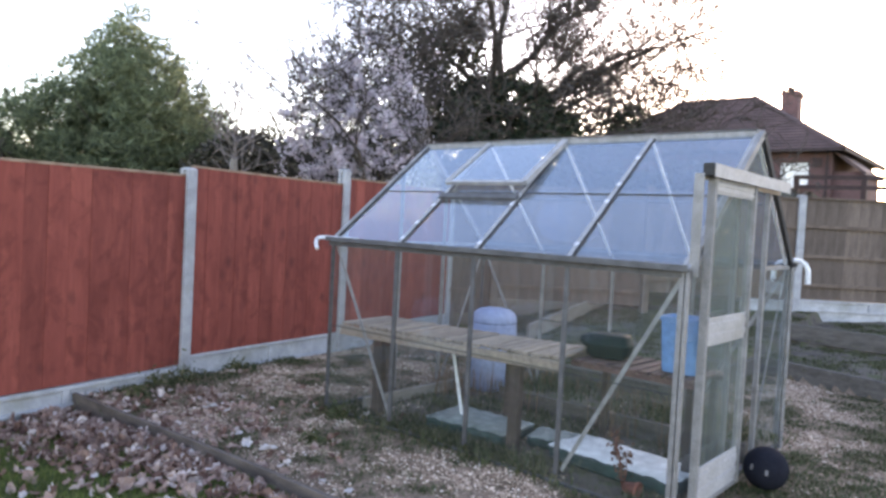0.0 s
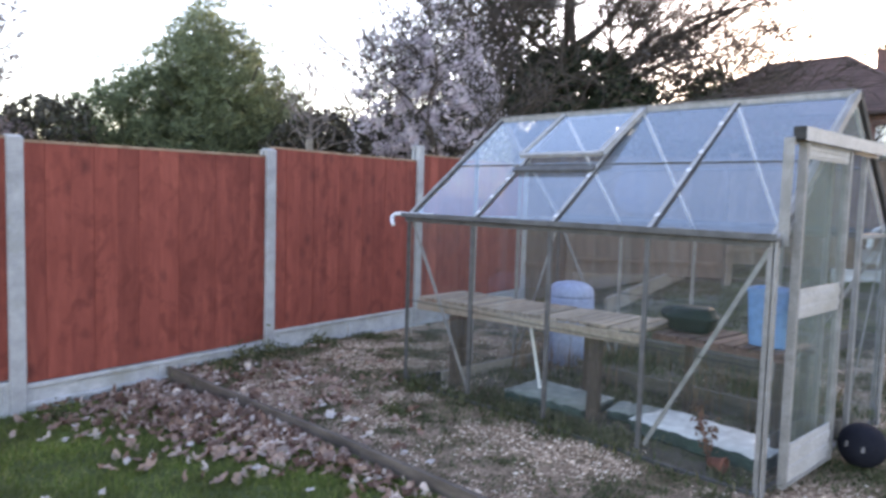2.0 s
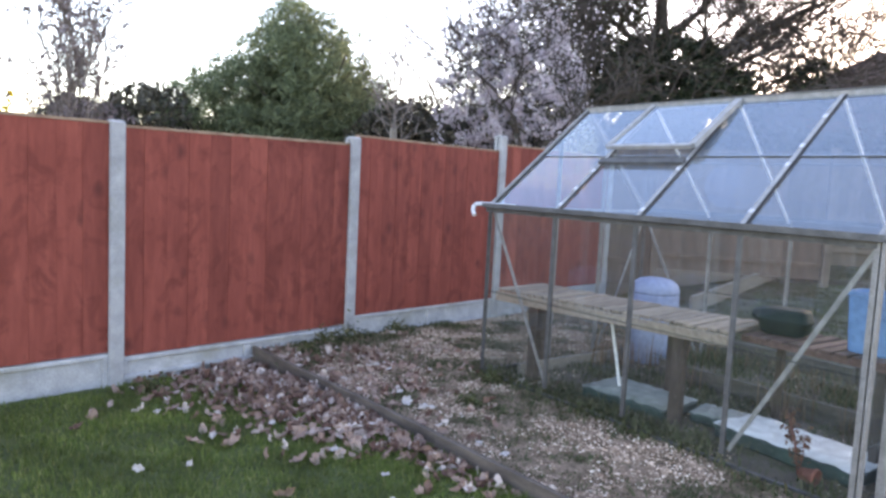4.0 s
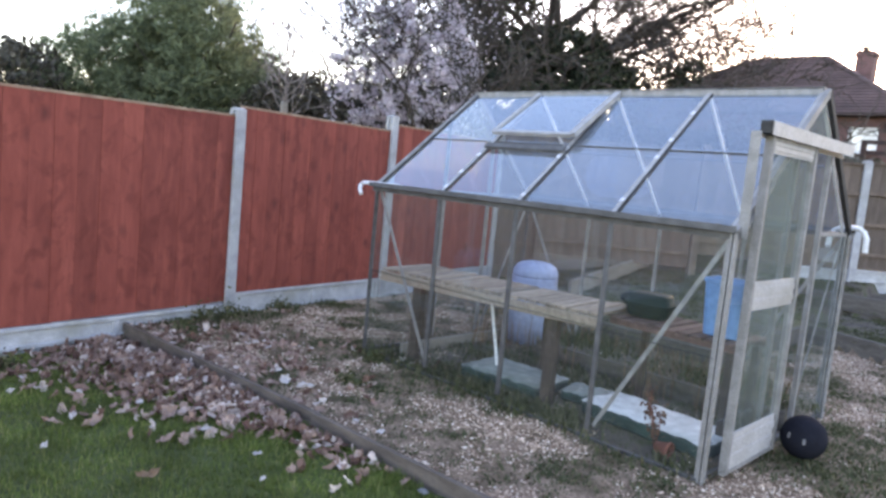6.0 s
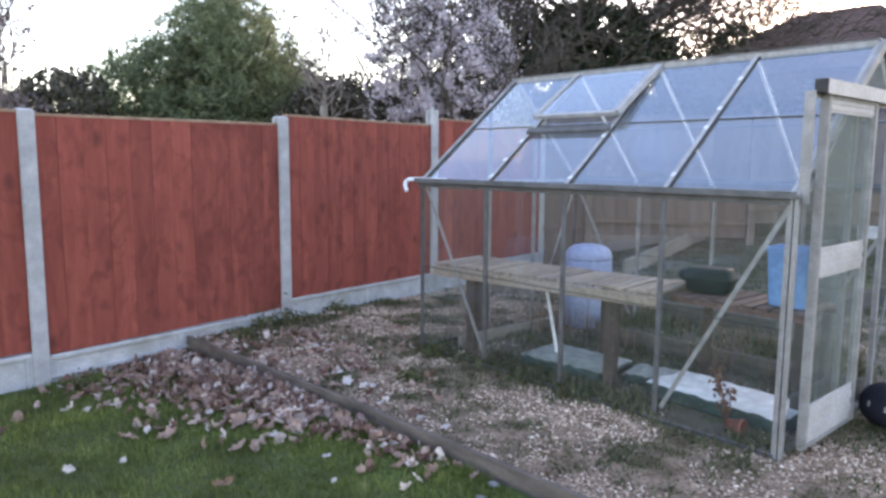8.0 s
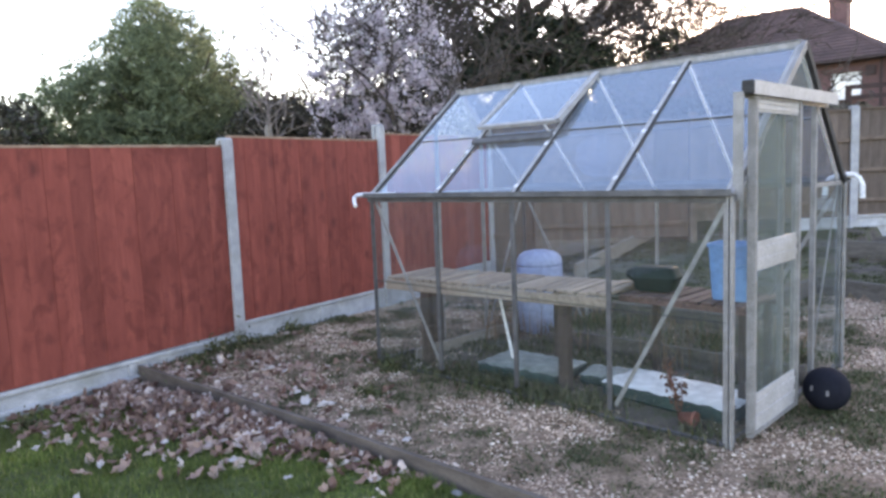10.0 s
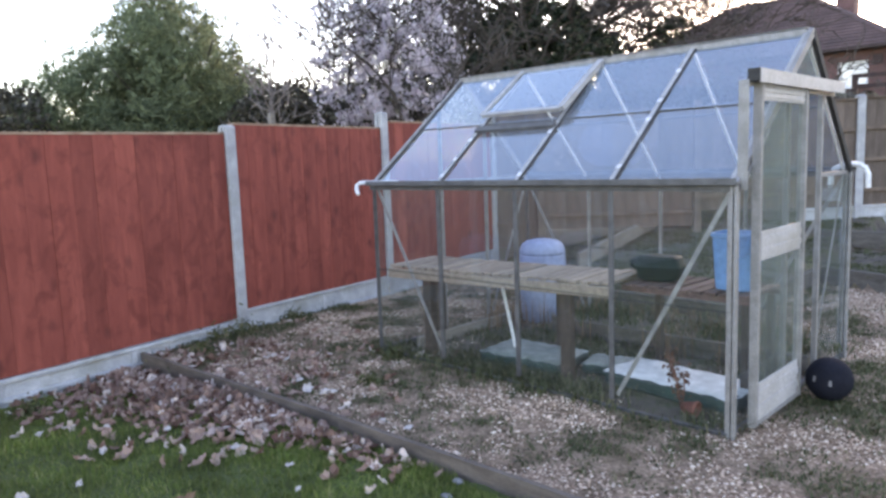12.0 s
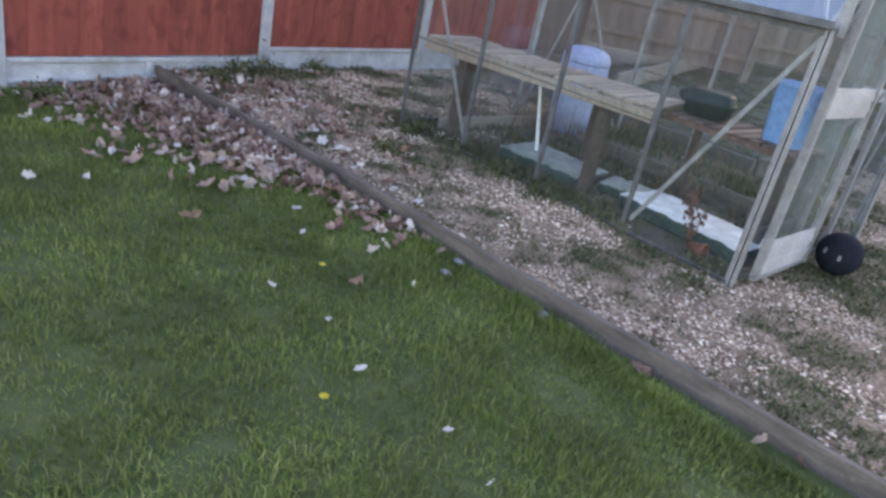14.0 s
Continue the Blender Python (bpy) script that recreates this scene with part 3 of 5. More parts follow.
# gutters along both eaves
for y, s in ((0, -1), (GW, 1)):
    def gutter(bm):
        prof = ((0.0, -0.028), (0.02, -0.028), (0.02, 0.0), (0.06, 0.004), (0.06, 0.034), (0.053, 0.034), (0.053, 0.011), (0.0, 0.008))
        ends = [[bm.verts.new((x, y + s * (o - 0.005), EAVE + z)) for o, z in prof] for x in (-0.03, GL + 0.03)]
        for i in range(len(prof)):
            j = (i + 1) % len(prof)
            bm.faces.new((ends[0][i], ends[0][j], ends[1][j], ends[1][i]))
        bm.faces.new(ends[0])
        bm.faces.new(ends[1][::-1])
        bmesh.ops.recalc_face_normals(bm, faces=bm.faces)
    gpart("gutter", gutter, ALUSHADED, "dark grey gutter")


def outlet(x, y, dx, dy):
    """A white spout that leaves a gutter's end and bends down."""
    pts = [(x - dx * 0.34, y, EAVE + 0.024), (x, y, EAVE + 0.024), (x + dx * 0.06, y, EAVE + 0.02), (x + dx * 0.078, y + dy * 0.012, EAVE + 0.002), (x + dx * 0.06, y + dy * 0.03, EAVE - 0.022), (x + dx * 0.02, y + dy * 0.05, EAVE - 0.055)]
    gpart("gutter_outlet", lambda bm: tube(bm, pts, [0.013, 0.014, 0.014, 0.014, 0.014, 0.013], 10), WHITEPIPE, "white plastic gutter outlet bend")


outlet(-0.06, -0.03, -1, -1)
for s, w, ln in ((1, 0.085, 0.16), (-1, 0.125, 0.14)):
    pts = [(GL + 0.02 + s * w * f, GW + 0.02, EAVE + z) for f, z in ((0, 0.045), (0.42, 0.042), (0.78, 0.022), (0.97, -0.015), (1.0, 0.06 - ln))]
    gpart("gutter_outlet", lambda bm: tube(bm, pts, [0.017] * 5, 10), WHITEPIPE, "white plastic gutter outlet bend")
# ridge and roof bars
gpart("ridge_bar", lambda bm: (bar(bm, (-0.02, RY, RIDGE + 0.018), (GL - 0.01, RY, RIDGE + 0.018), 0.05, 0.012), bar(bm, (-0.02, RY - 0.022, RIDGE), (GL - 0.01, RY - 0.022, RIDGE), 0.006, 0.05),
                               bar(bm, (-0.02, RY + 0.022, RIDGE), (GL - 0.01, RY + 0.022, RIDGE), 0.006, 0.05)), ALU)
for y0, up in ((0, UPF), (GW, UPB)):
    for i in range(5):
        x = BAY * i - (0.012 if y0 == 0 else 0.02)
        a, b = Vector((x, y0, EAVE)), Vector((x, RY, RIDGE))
        # back-slope bars take the brightened copy, as if catching the sky
        g = gpart("roof_bar", lambda bm: glazing_bar(bm, a + up * 0.008, b + up * 0.008, up) if up == UPF else bar(bm, a - up * 0.012, b - up * 0.012, 0.014, 0.012, up), LIGHTALU if up == UPF else SKYLITALU)
        if up == UPF:
            gpart("seal", lambda bm: bar(bm, a + up * 0.0065 + Vector((0.012, 0, 0)), b + up * 0.0065 + Vector((0.012, 0, 0)), 0.030, 0.006, up), SEAL, "dark rubber glazing seal", g)
        if up == UPF:
            for f in ((0.07, 0.36, 0.6, 0.86), (0.065, 0.2, 0.36, 0.80, 0.86), (0.07, 0.39, 0.46), (0.11, 0.43, 0.57, 0.80), ())[i]:
                p = a.lerp(b, f)
                gpart("clip", lambda bm: bar(bm, p + up * 0.011 - Vector((0.012, 0, 0)), p + up * 0.011 + Vector((0.012, 0, 0)), 0.028, 0.010, up), CLIP, parent=g)
    for i in range(4):
        x0, x1 = BAY * i + 0.005, BAY * (i + 1) - 0.005
        pts = [Vector((0, y0, EAVE)).lerp(Vector((0, RY, RIDGE)), f) for f in (0.0, 0.52, 0.50, 0.995)]
        at = lambda x, k, o: Vector((x, 0, 0)) + pts[k] + up * o
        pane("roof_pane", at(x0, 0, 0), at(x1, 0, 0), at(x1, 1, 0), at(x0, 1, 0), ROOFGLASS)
        gpart("pane_lap", lambda bm: bar(bm, at(x0, 2, 0.004), at(x1, 2, 0.004), 0.006, 0.006, up), ALUSHADED)
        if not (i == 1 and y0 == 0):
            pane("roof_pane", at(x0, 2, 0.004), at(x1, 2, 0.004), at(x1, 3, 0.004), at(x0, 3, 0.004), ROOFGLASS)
# the propped roof vent
hinge = Vector((0, RY - 0.02, RIDGE))
vdir = (Vector((0, 0, EAVE)) - Vector((0, RY, RIDGE))).normalized()
vdir = Matrix.Rotation(radians(-4.5), 3, "X") @ vdir
vup = Vector((1, 0, 0)).cross(vdir) * -1
if vup.z < 0:
    vup = -vup
vx0, vx1, vl = BAY - 0.02, 2 * BAY - 0.005, 0.56
vent = gpart("roof_vent", lambda bm: (bar(bm, hinge + Vector((vx0, 0, 0)), hinge + Vector((vx0, 0, 0)) + vdir * vl, 0.03, 0.024, vup), bar(bm, hinge + Vector((vx1, 0, 0)), hinge + Vector((vx1, 0, 0)) + vdir * vl, 0.045, 0.03, vup),
                                      bar(bm, hinge + Vector((vx0, 0, 0)) + vdir * vl, hinge + Vector((vx1, 0, 0)) + vdir * vl, 0.03, 0.024, vup)), LIGHTALU, "propped-open aluminium roof vent")
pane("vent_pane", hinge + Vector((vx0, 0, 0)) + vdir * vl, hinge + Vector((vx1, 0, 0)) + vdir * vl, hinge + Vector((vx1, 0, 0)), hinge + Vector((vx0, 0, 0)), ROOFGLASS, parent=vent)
sill = Vector((0, 0, EAVE)).lerp(Vector((0, RY, RIDGE)), 0.44) + UPF * 0.02
gpart("vent_sill", lambda bm: bar(bm, sill + Vector((vx0, 0, 0)), sill + Vector((vx1, 0, 0)), 0.045, 0.02, UPF), ALUSHADED, "dark grey vent sill")
# gables
def roof_z(y):
    return EAVE + (RIDGE - EAVE) * (1 - (RY - y) / RY if y < RY else 1 - (y - RY) / (GW - RY))


for x, s in ((0, -1), (GL, 1)):
    for y in (0.66, 1.17):
        gpart("gable_post", lambda bm: glazing_bar(bm, (x + s * 0.006, y, 0.05), (x + s * 0.006, y, roof_z(y)), (s, 0, 0)), ALU)
    for y in (0, GW):
        gpart("gable_rafter", lambda bm: (bar(bm, (x + s * 0.01, y, EAVE), (x + s * 0.01, RY, RIDGE), 0.024, 0.04)), ALU if not (s > 0 and y) else SEAL)
    if s < 0:
        gpart("gable_rail", lambda bm: bar(bm, (x, 0, EAVE), (x, GW, EAVE), 0.012, 0.025), ALU)
    for y0, y1 in ((0.0, 0.66), (0.66, 1.17), (1.17, GW)):
        if s > 0 and y0 == 0.66:
            continue
        a, b = y0 + 0.008, y1 - 0.008
        pane("glass_pane", (x, a, 0.025), (x, b, 0.025), (x, b, 0.6), (x, a, 0.6), WALLGLASS)
        pane("glass_pane", (x, a, 0.604), (x, b, 0.604), (x, b, EAVE), (x, a, EAVE), WALLGLASS)
    for y0, y1 in ((0.0, 0.66), (0.66, RY), (RY, 1.17), (1.17, GW)):
        if s > 0 and 0.6 < y0 < 1.2:
            z0 = 1.62
        else:
            z0 = EAVE + 0.004
        pane("gable_pane", (x, y0, max(z0, roof_z(y0) if y0 == 0 else z0)), (x, y1, z0), (x, y1, max(z0, roof_z(y1) - 0.01)), (x, y0, max(z0, roof_z(y0) - 0.01) + 0.001), DOORGLASS if s > 0 else WALLGLASS)
    gpart("brace", lambda bm: bar(bm, (x - s * 0.02, GW - 0.03, EAVE - 0.02), (x - s * 0.02, 1.20, 0.08), 0.022, 0.006, (1, 0, 0)), ALU)
gpart("track_support", lambda bm: (bar(bm, (GL + 0.03, 0.02, EAVE - 0.02), (GL + 0.03, 0.02, 1.63), 0.045, 0.008, (0, 1, 0)), bar(bm, (GL + 0.03, 0.03, EAVE), (GL + 0.03, 0.32, 1.42), 0.008, 0.02)), ALU)
gpart("gable_rail", lambda bm: bar(bm, (GL, 1.17, EAVE), (GL, GW, EAVE), 0.012, 0.025), ALU)
TR = 1.655
gpart("door_track", lambda bm: (bar(bm, (GL + 0.086, 0.05, TR - 0.01), (GL + 0.086, 1.26, TR - 0.01), 0.008, 0.055), bar(bm, (GL + 0.062, 0.05, TR + 0.02), (GL + 0.062, 1.26, TR + 0.02), 0.056, 0.008),
                                bar(bm, (GL + 0.036, 0.05, TR - 0.015), (GL + 0.036, 1.26, TR - 0.015), 0.008, 0.07)), WHITEMETAL, "bright door track cover")
gpart("track_end", lambda bm: box(bm, (GL + 0.062, 0.043, TR - 0.005), (0.054, 0.012, 0.06), bevel=0.004), SEAL, "black plastic end cap")
# sliding door, pushed over the near bay
DX, D0, D1, DT = GL + 0.055, 0.105, 0.725, 1.62
door = gpart("door", lambda bm: [bar(bm, (DX, y, 0.03), (DX, y, DT), 0.038, 0.026, (0, 1, 0)) for y in (D0 + 0.018, D1 - 0.018)] + [bar(bm, (DX, D0, z), (DX, D1, z), 0.026, 0.02) for z in (0.035, DT - 0.01)], ALU, "sliding aluminium door pushed open")
for nm, z0, z1 in (("top_panel", 1.545, 1.61), ("middle_panel", 0.815, 0.95), ("kick_panel", 0.045, 0.225)):
    def panel(bm):
        n = 5
        for i in range(n):
            za, zb = z0 + (z1 - z0) * i / n, z0 + (z1 - z0) * (i + 1) / n
            bar(bm, (DX + 0.004 + 0.005 * (i % 2), D0 + 0.037, (za + zb) / 2), (DX + 0.004 + 0.005 * (i % 2), D1 - 0.037, (za + zb) / 2), 0.008, zb - za + 0.001)
    gpart(nm, panel, WHITEMETAL, "white ribbed door panel, dirty", door)
for z0, z1 in ((0.225, 0.815), (0.95, 1.545)):
    pane("door_pane", (DX, D0 + 0.036, z0), (DX, D1 - 0.036, z0), (DX, D1 - 0.036, z1), (DX, D0 + 0.036, z1), DOORGLASS, parent=door)

# ---- inside the greenhouse ----
BZ = 0.61
bench = thing("potting_bench", (0.03, 0.06, 0.0), "slatted weathered timber potting bench inside the greenhouse", "bench", turn=6.5)
for i in range(25):
    rnd = random.Random(i)
    bm = bmesh.new()
    box(bm, (0.034 + i * 0.0675, 0.265 + rnd.uniform(-0.008, 0.008), BZ - 0.010 + rnd.uniform(-0.004, 0.004)), (0.055, 0.50, 0.018), bevel=0.003)
    part("slat", bm, BENCH, bench)
for y in (0.012, 0.50):
    bm = bmesh.new()
    box(bm, (0.845, y, BZ - 0.054), (1.68, 0.024, 0.066), bevel=0.004)
    part("rail", bm, BENCH, bench)
for x, y in ((0.34, 0.045), (0.10, 0.46), (1.39, 0.06), (1.14, 0.46)):
    bm = bmesh.new()
    box(bm, (x, y, (BZ - 0.02) / 2), (0.07, 0.06, BZ - 0.02), bevel=0.004)
    part("leg", bm, LEGWOOD, bench)

pallet = thing("slatted_pallet", (2.04, 0.66, 0.0), "low dark damp slatted timber stand beside the bench", "stand", turn=-2)
for i in range(9):
    rnd = random.Random(90 + i)
    bm = bmesh.new()
    box(bm, (-0.33 + i * 0.083, rnd.uniform(-0.015, 0.015), 0.573 + rnd.uniform(-0.004, 0.004)), (0.062, 0.44, 0.016), bevel=0.003)
    part("slat", bm, BENCHDARK, pallet)
for y in (-0.19, 0.19):
    bm = bmesh.new()
    box(bm, (0, y, 0.549), (0.76, 0.03, 0.03), bevel=0.004)
    part("rail", bm, BENCHDARK, pallet)
for x, y in ((-0.34, 0.16), (0.34, 0.16), (0.34, -0.16)):
    bm = bmesh.new()
    box(bm, (x, y, 0.267), (0.04, 0.04, 0.534), bevel=0.003)
    part("leg", bm, LEGWOOD, pallet)

bedboard = thing("bed_board", (1.56, 1.16, 0.0), "grey weathered board holding back soil inside the greenhouse", "bed board")
bm = bmesh.new()
box(bm, (0, 0, 0.055), (1.82, 0.03, 0.13), bevel=0.004)
part("plank", bm, SLEEPER, bedboard)
bedside = thing("bed_board", (0.17, 0.8, 0.0), "pale weathered board along the greenhouse gable", "bed board")
bm = bmesh.new()
box(bm, (0, 0, 0.035), (0.03, 1.2, 0.09), bevel=0.004)
part("plank", bm, PALEBOARD, bedside)

bucket = thing("blue_bucket", (2.27, 0.625, 0.583), "blue plastic storage bucket standing on the dark slats", "bucket")
bm = bmesh.new()
rings = []
for w, d, z in ((0.185, 0.16, 0.0), (0.195, 0.17, 0.01), (0.225, 0.20, 0.285), (0.242, 0.217, 0.288), (0.242, 0.217, 0.308), (0.22, 0.195, 0.308), (0.19, 0.165, 0.02)):
    ring = []
    for k in range(32):
        a = (k + 0.5) * math.tau / 32
        c, s = math.cos(a), math.sin(a)
        e = 0.35
        ring.append(bm.verts.new((w / 2 * math.copysign(abs(c) ** e, c), d / 2 * math.copysign(abs(s) ** e, s), z)))
    rings.append(ring)
for r, s in zip(rings, rings[1:]):
    for k in range(32):
        bm.faces.new((r[k], r[(k + 1) % 32], s[(k + 1) % 32], s[k]))
bm.faces.new(rings[0][::-1])
bm.faces.new(rings[-1])
part("body", bm, BLUE, bucket)

tub = thing("green_tray", (1.80, 0.655, 0.583), "dark green plastic lidded tray lying on the slats", "tray", turn=8)
for nm, prof in (("base", ((0.20, 0.0), (0.245, 0.015), (0.262, 0.07), (0.27, 0.076))), ("lid", ((0.282, 0.076), (0.284, 0.086), (0.262, 0.094), (0.245, 0.128), (0.232, 0.140), (0.19, 0.146)))):
    bm = bmesh.new()
    rings = []
    for w, z in prof:
        ring = []
        for k in range(32):
            a = k * math.tau / 32
            c, s = math.cos(a), math.sin(a)
            ring.append(bm.verts.new((w / 2 * math.copysign(abs(c) ** 0.5, c), w * 0.34 * math.copysign(abs(s) ** 0.5, s), z)))
        rings.append(ring)
    for r, s in zip(rings, rings[1:]):
        for k in range(32):
            bm.faces.new((r[k], r[(k + 1) % 32], s[(k + 1) % 32], s[k])).smooth = True
    bm.faces.new(rings[0][::-1])
    bm.faces.new(rings[-1])
    part(nm, bm, GREENLID if nm == "lid" else GREENP, tub)
bm = bmesh.new()
tube(bm, [(-0.08, 0.05, 0.075), (-0.15, 0.06, 0.08), (-0.20, 0.06, 0.085)], [0.055, 0.052, 0.025], 8)
part("spout", bm, GREENP, tub)

butt = thing("blue_barrel", (0.34, 1.46, 0.0), "faded blue plastic barrel with a domed top behind the bench", "barrel")
bm = bmesh.new()
lathe(bm, ((0.165, 0.0), (0.178, 0.02), (0.187, 0.20), (0.19, 0.42), (0.187, 0.53), (0.183, 0.55)), 28)
part("body", bm, BLUEPALE, butt)
bm = bmesh.new()
lathe(bm, ((0.185, 0.545), (0.187, 0.565), (0.180, 0.60), (0.160, 0.632), (0.125, 0.655), (0.07, 0.667), (0.0, 0.67)), 28)
part("lid", bm, BLUEPALE, butt, "paler domed lid")


def grow_bag(at, ln, wd, tall, turn, label, top):
    """A slumped polythene bag of compost with a pale top and green sides."""
    g = thing("grow_bag", at, label, "grow bag", "grow bags", turn=turn)
    n, m = 24, 10
    for nm, zlo, mat in (("side", 0, BAGSIDE), ("top", 1, top)):
        bm = bmesh.new()
        if zlo:
            grid = [[bm.verts.new((ln * (i / n - 0.5), wd * (j / m - 0.5), tall * (0.82 + 0.18 * (math.sin(math.pi * j / m) * math.sin(math.pi * i / n)) ** 0.5) + 0.012 * noise.noise((i * 0.5, j * 0.5, at[0] * 9)))) for j in range(m + 1)] for i in range(n + 1)]
            for i in range(n):
                for j in range(m):
                    bm.faces.new((grid[i][j], grid[i + 1][j], grid[i + 1][j + 1], grid[i][j + 1])).smooth = True
        else:
            box(bm, (0, 0, tall * 0.41), (ln * 0.995, wd * 0.99, tall * 0.80), bevel=0.015)
        part(nm, bm, mat, g)


grow_bag((1.03, 0.43, 0.0), 0.60, 0.40, 0.09, 4, "slumped grow bag with dull grey top and green sides", BAGGREY)
grow_bag((1.53, 0.56, 0.0), 0.30, 0.26, 0.075, 12, "crumpled end of a grey grow bag lying behind the bench leg", BAGGREY)
grow_bag((2.03, 0.46, 0.0), 0.78, 0.37, 0.10, -5, "white-topped grow bag with dark green sides, on the soil", BAGTOP)

pot = thing("terracotta_pot", (2.25, 0.14, 0.03), "terracotta flowerpot lying on its side", "flowerpot")
bm = bmesh.new()
lathe(bm, ((0.026, 0), (0.038, 0.064), (0.043, 0.064), (0.043, 0.08), (0.038, 0.08), (0.026, 0.01)), 18, Matrix.Translation((-0.05, 0, 0.01)) @ Matrix.Rotation(radians(90), 4, "Y"))
part("body", bm, TERRA, pot)

cane = thing("white_cane", (0.90, 0.40, 0.0), "thin white cane leaning under the bench edge", "cane")
bm = bmesh.new()
tube(bm, [(0.02, 0, 0.0), (-0.04, 0, 0.25), (-0.115, 0, 0.54)], [0.011, 0.011, 0.010], 8)
part("stick", bm, WHITEPIPE, cane)

# ---- ball by the door ----
ball = thing("black_ball", (2.685, 0.81, 0.0), "scuffed black rubber ball with pale patches on the gravel", "ball")
bm = bmesh.new()
bmesh.ops.create_uvsphere(bm, u_segments=32, v_segments=20, radius=0.115, matrix=Matrix.Translation((0, 0, 0.113)))
for f in bm.faces:
    f.smooth = True
part("shell", bm, BALLM, ball)
for az, el in ((-72, 4), (-112, 10)):
    d = Vector((math.cos(radians(az)) * math.cos(radians(el)), math.sin(radians(az)) * math.cos(radians(el)), math.sin(radians(el))))
    bm = bmesh.new()
    m = d.to_track_quat("Z", "Y").to_matrix().to_4x4()
    m.translation = d * 0.1145 + Vector((0, 0, 0.113))
    box(bm, (0, 0, 0), (0.014, 0.028, 0.003), m, bevel=0.001)
    part("patch", bm, PATCH, ball, "small pale scuffed patch")

# ---- house beyond the back fence ----
def house():
    x0, x1, y0, y1, ez, rz = -11.8, -1.86, 22.3, 29.0, 4.5, 6.85
    h = thing("house", ((x0 + x1) / 2, (y0 + y1) / 2, 0.2), "red brick house with a hipped clay tile roof and chimney", "house")
    c = Vector(((x0 + x1) / 2, (y0 + y1) / 2, 0.2))

    def hp(name, build, mat, label="", parent=None):
        bm = bmesh.new()
        build(bm)
        bmesh.ops.translate(bm, verts=bm.verts, vec=-c)
        return part(name, bm, mat, parent or h, label)

    wx0, wx1, wz0, wz1 = -3.42, -2.53, 3.21, 3.99
    # front wall built round the window opening
    for a, b, za, zb in ((x0, wx0, 0.2, ez), (wx1, x1, 0.2, ez), (wx0, wx1, 0.2, wz0), (wx0, wx1, wz1, ez)):
        hp("wall", lambda bm: box(bm, ((a + b) / 2, y0 + 0.12, (za + zb) / 2), (b - a, 0.24, zb - za)), BRICK)
    for x in (x0, x1):
        hp("wall", lambda bm: box(bm, (x - math.copysign(0.12, x - c.x), (y0 + y1) / 2, (ez + 0.2) / 2), (0.24, y1 - y0 - 0.48, ez - 0.2)), BRICK)
    hp("wall", lambda bm: box(bm, (c.x, y1 - 0.12, (ez + 0.2) / 2), (x1 - x0, 0.24, ez - 0.2)), BRICK)

    def roof(bm):
        o = 0.32
        e = [bm.verts.new(v) for v in ((x0 - o, y0 - o, ez - 0.1), (x1 + o, y0 - o, ez - 0.1), (x1 + o, y1 + o, ez - 0.1), (x0 - o, y1 + o, ez - 0.1))]
        r = [bm.verts.new(v) for v in ((-8.2, c.y, rz), (-5.42, c.y, rz))]
        for f in ((e[0], e[1], r[1], r[0]), (e[1], e[2], r[1]), (e[2], e[3], r[0], r[1]), (e[3], e[0], r[0]), (e[3], e[2], e[1], e[0])):
            bm.faces.new(f)
    rf = hp("roof", roof, ROOFTILE)
    # tile courses on the slope towards the garden
    for k in range(1, 20):
        t = k / 20
        a = Vector((x0 - 0.32, y0 - 0.32, ez - 0.1)).lerp(Vector((-8.2, c.y, rz)), t)
        b = Vector((x1 + 0.32, y0 - 0.32, ez - 0.1)).lerp(Vector((-5.42, c.y, rz)), t)
        hp("tile_course", lambda bm: bar(bm, a + Vector((0, -0.02, 0.02)), b + Vector((0, -0.02, 0.02)), 0.10, 0.025, (0, -0.6, 0.8)), ROOFTILE, "", rf)
    for a, b in (((-8.2, c.y, rz), (-5.42, c.y, rz)), ((-5.42, c.y, rz), (x1 + 0.32, y0 - 0.32, ez - 0.1)), ((-5.42, c.y, rz), (x1 + 0.32, y1 + 0.32, ez - 0.1)), ((-8.2, c.y, rz), (x0 - 0.32, y0 - 0.32, ez - 0.1))):
        hp("ridge_tile", lambda bm: tube(bm, [Vector(a), Vector(a).lerp(Vector(b), 0.5), Vector(b)], [0.11, 0.11, 0.11], 8), ROOFTILE, "", rf)
    ch = hp("chimney", lambda bm: (box(bm, (-4.10, c.y, 6.15), (0.58, 0.62, 1.6)), box(bm, (-4.10, c.y, 6.88), (0.66, 0.70, 0.10)), box(bm, (-4.10, c.y, 6.96), (0.60, 0.62, 0.08))), BRICK, "brick chimney stack")
    for dx in (-0.10,):
        hp("chimney_pot", lambda bm: lathe(bm, ((0.09, 0), (0.075, 0.16), (0.09, 0.18), (0.09, 0.21), (0.06, 0.21)), 12, Matrix.Translation((-4.10 + dx, c.y, 7.0))), TERRA, "clay chimney pot", ch)
    for a, b in (((x0 - 0.34, y0 - 0.38, ez - 0.14), (x1 + 0.34, y0 - 0.38, ez - 0.14)), ((x1 + 0.38, y0 - 0.34, ez - 0.14), (x1 + 0.38, y1 + 0.34, ez - 0.14))):
        hp("gutter", lambda bm: bar(bm, a, b, 0.11, 0.10), DARKWOOD, "dark gutter")
    hp("downpipe", lambda bm: tube(bm, [(x1 - 0.12, y0 - 0.06, ez - 0.15), (x1 - 0.12, y0 - 0.06, 2.0), (x1 - 0.12, y0 - 0.06, 0.2)], [0.04] * 3, 8), DARKWOOD, "dark downpipe")
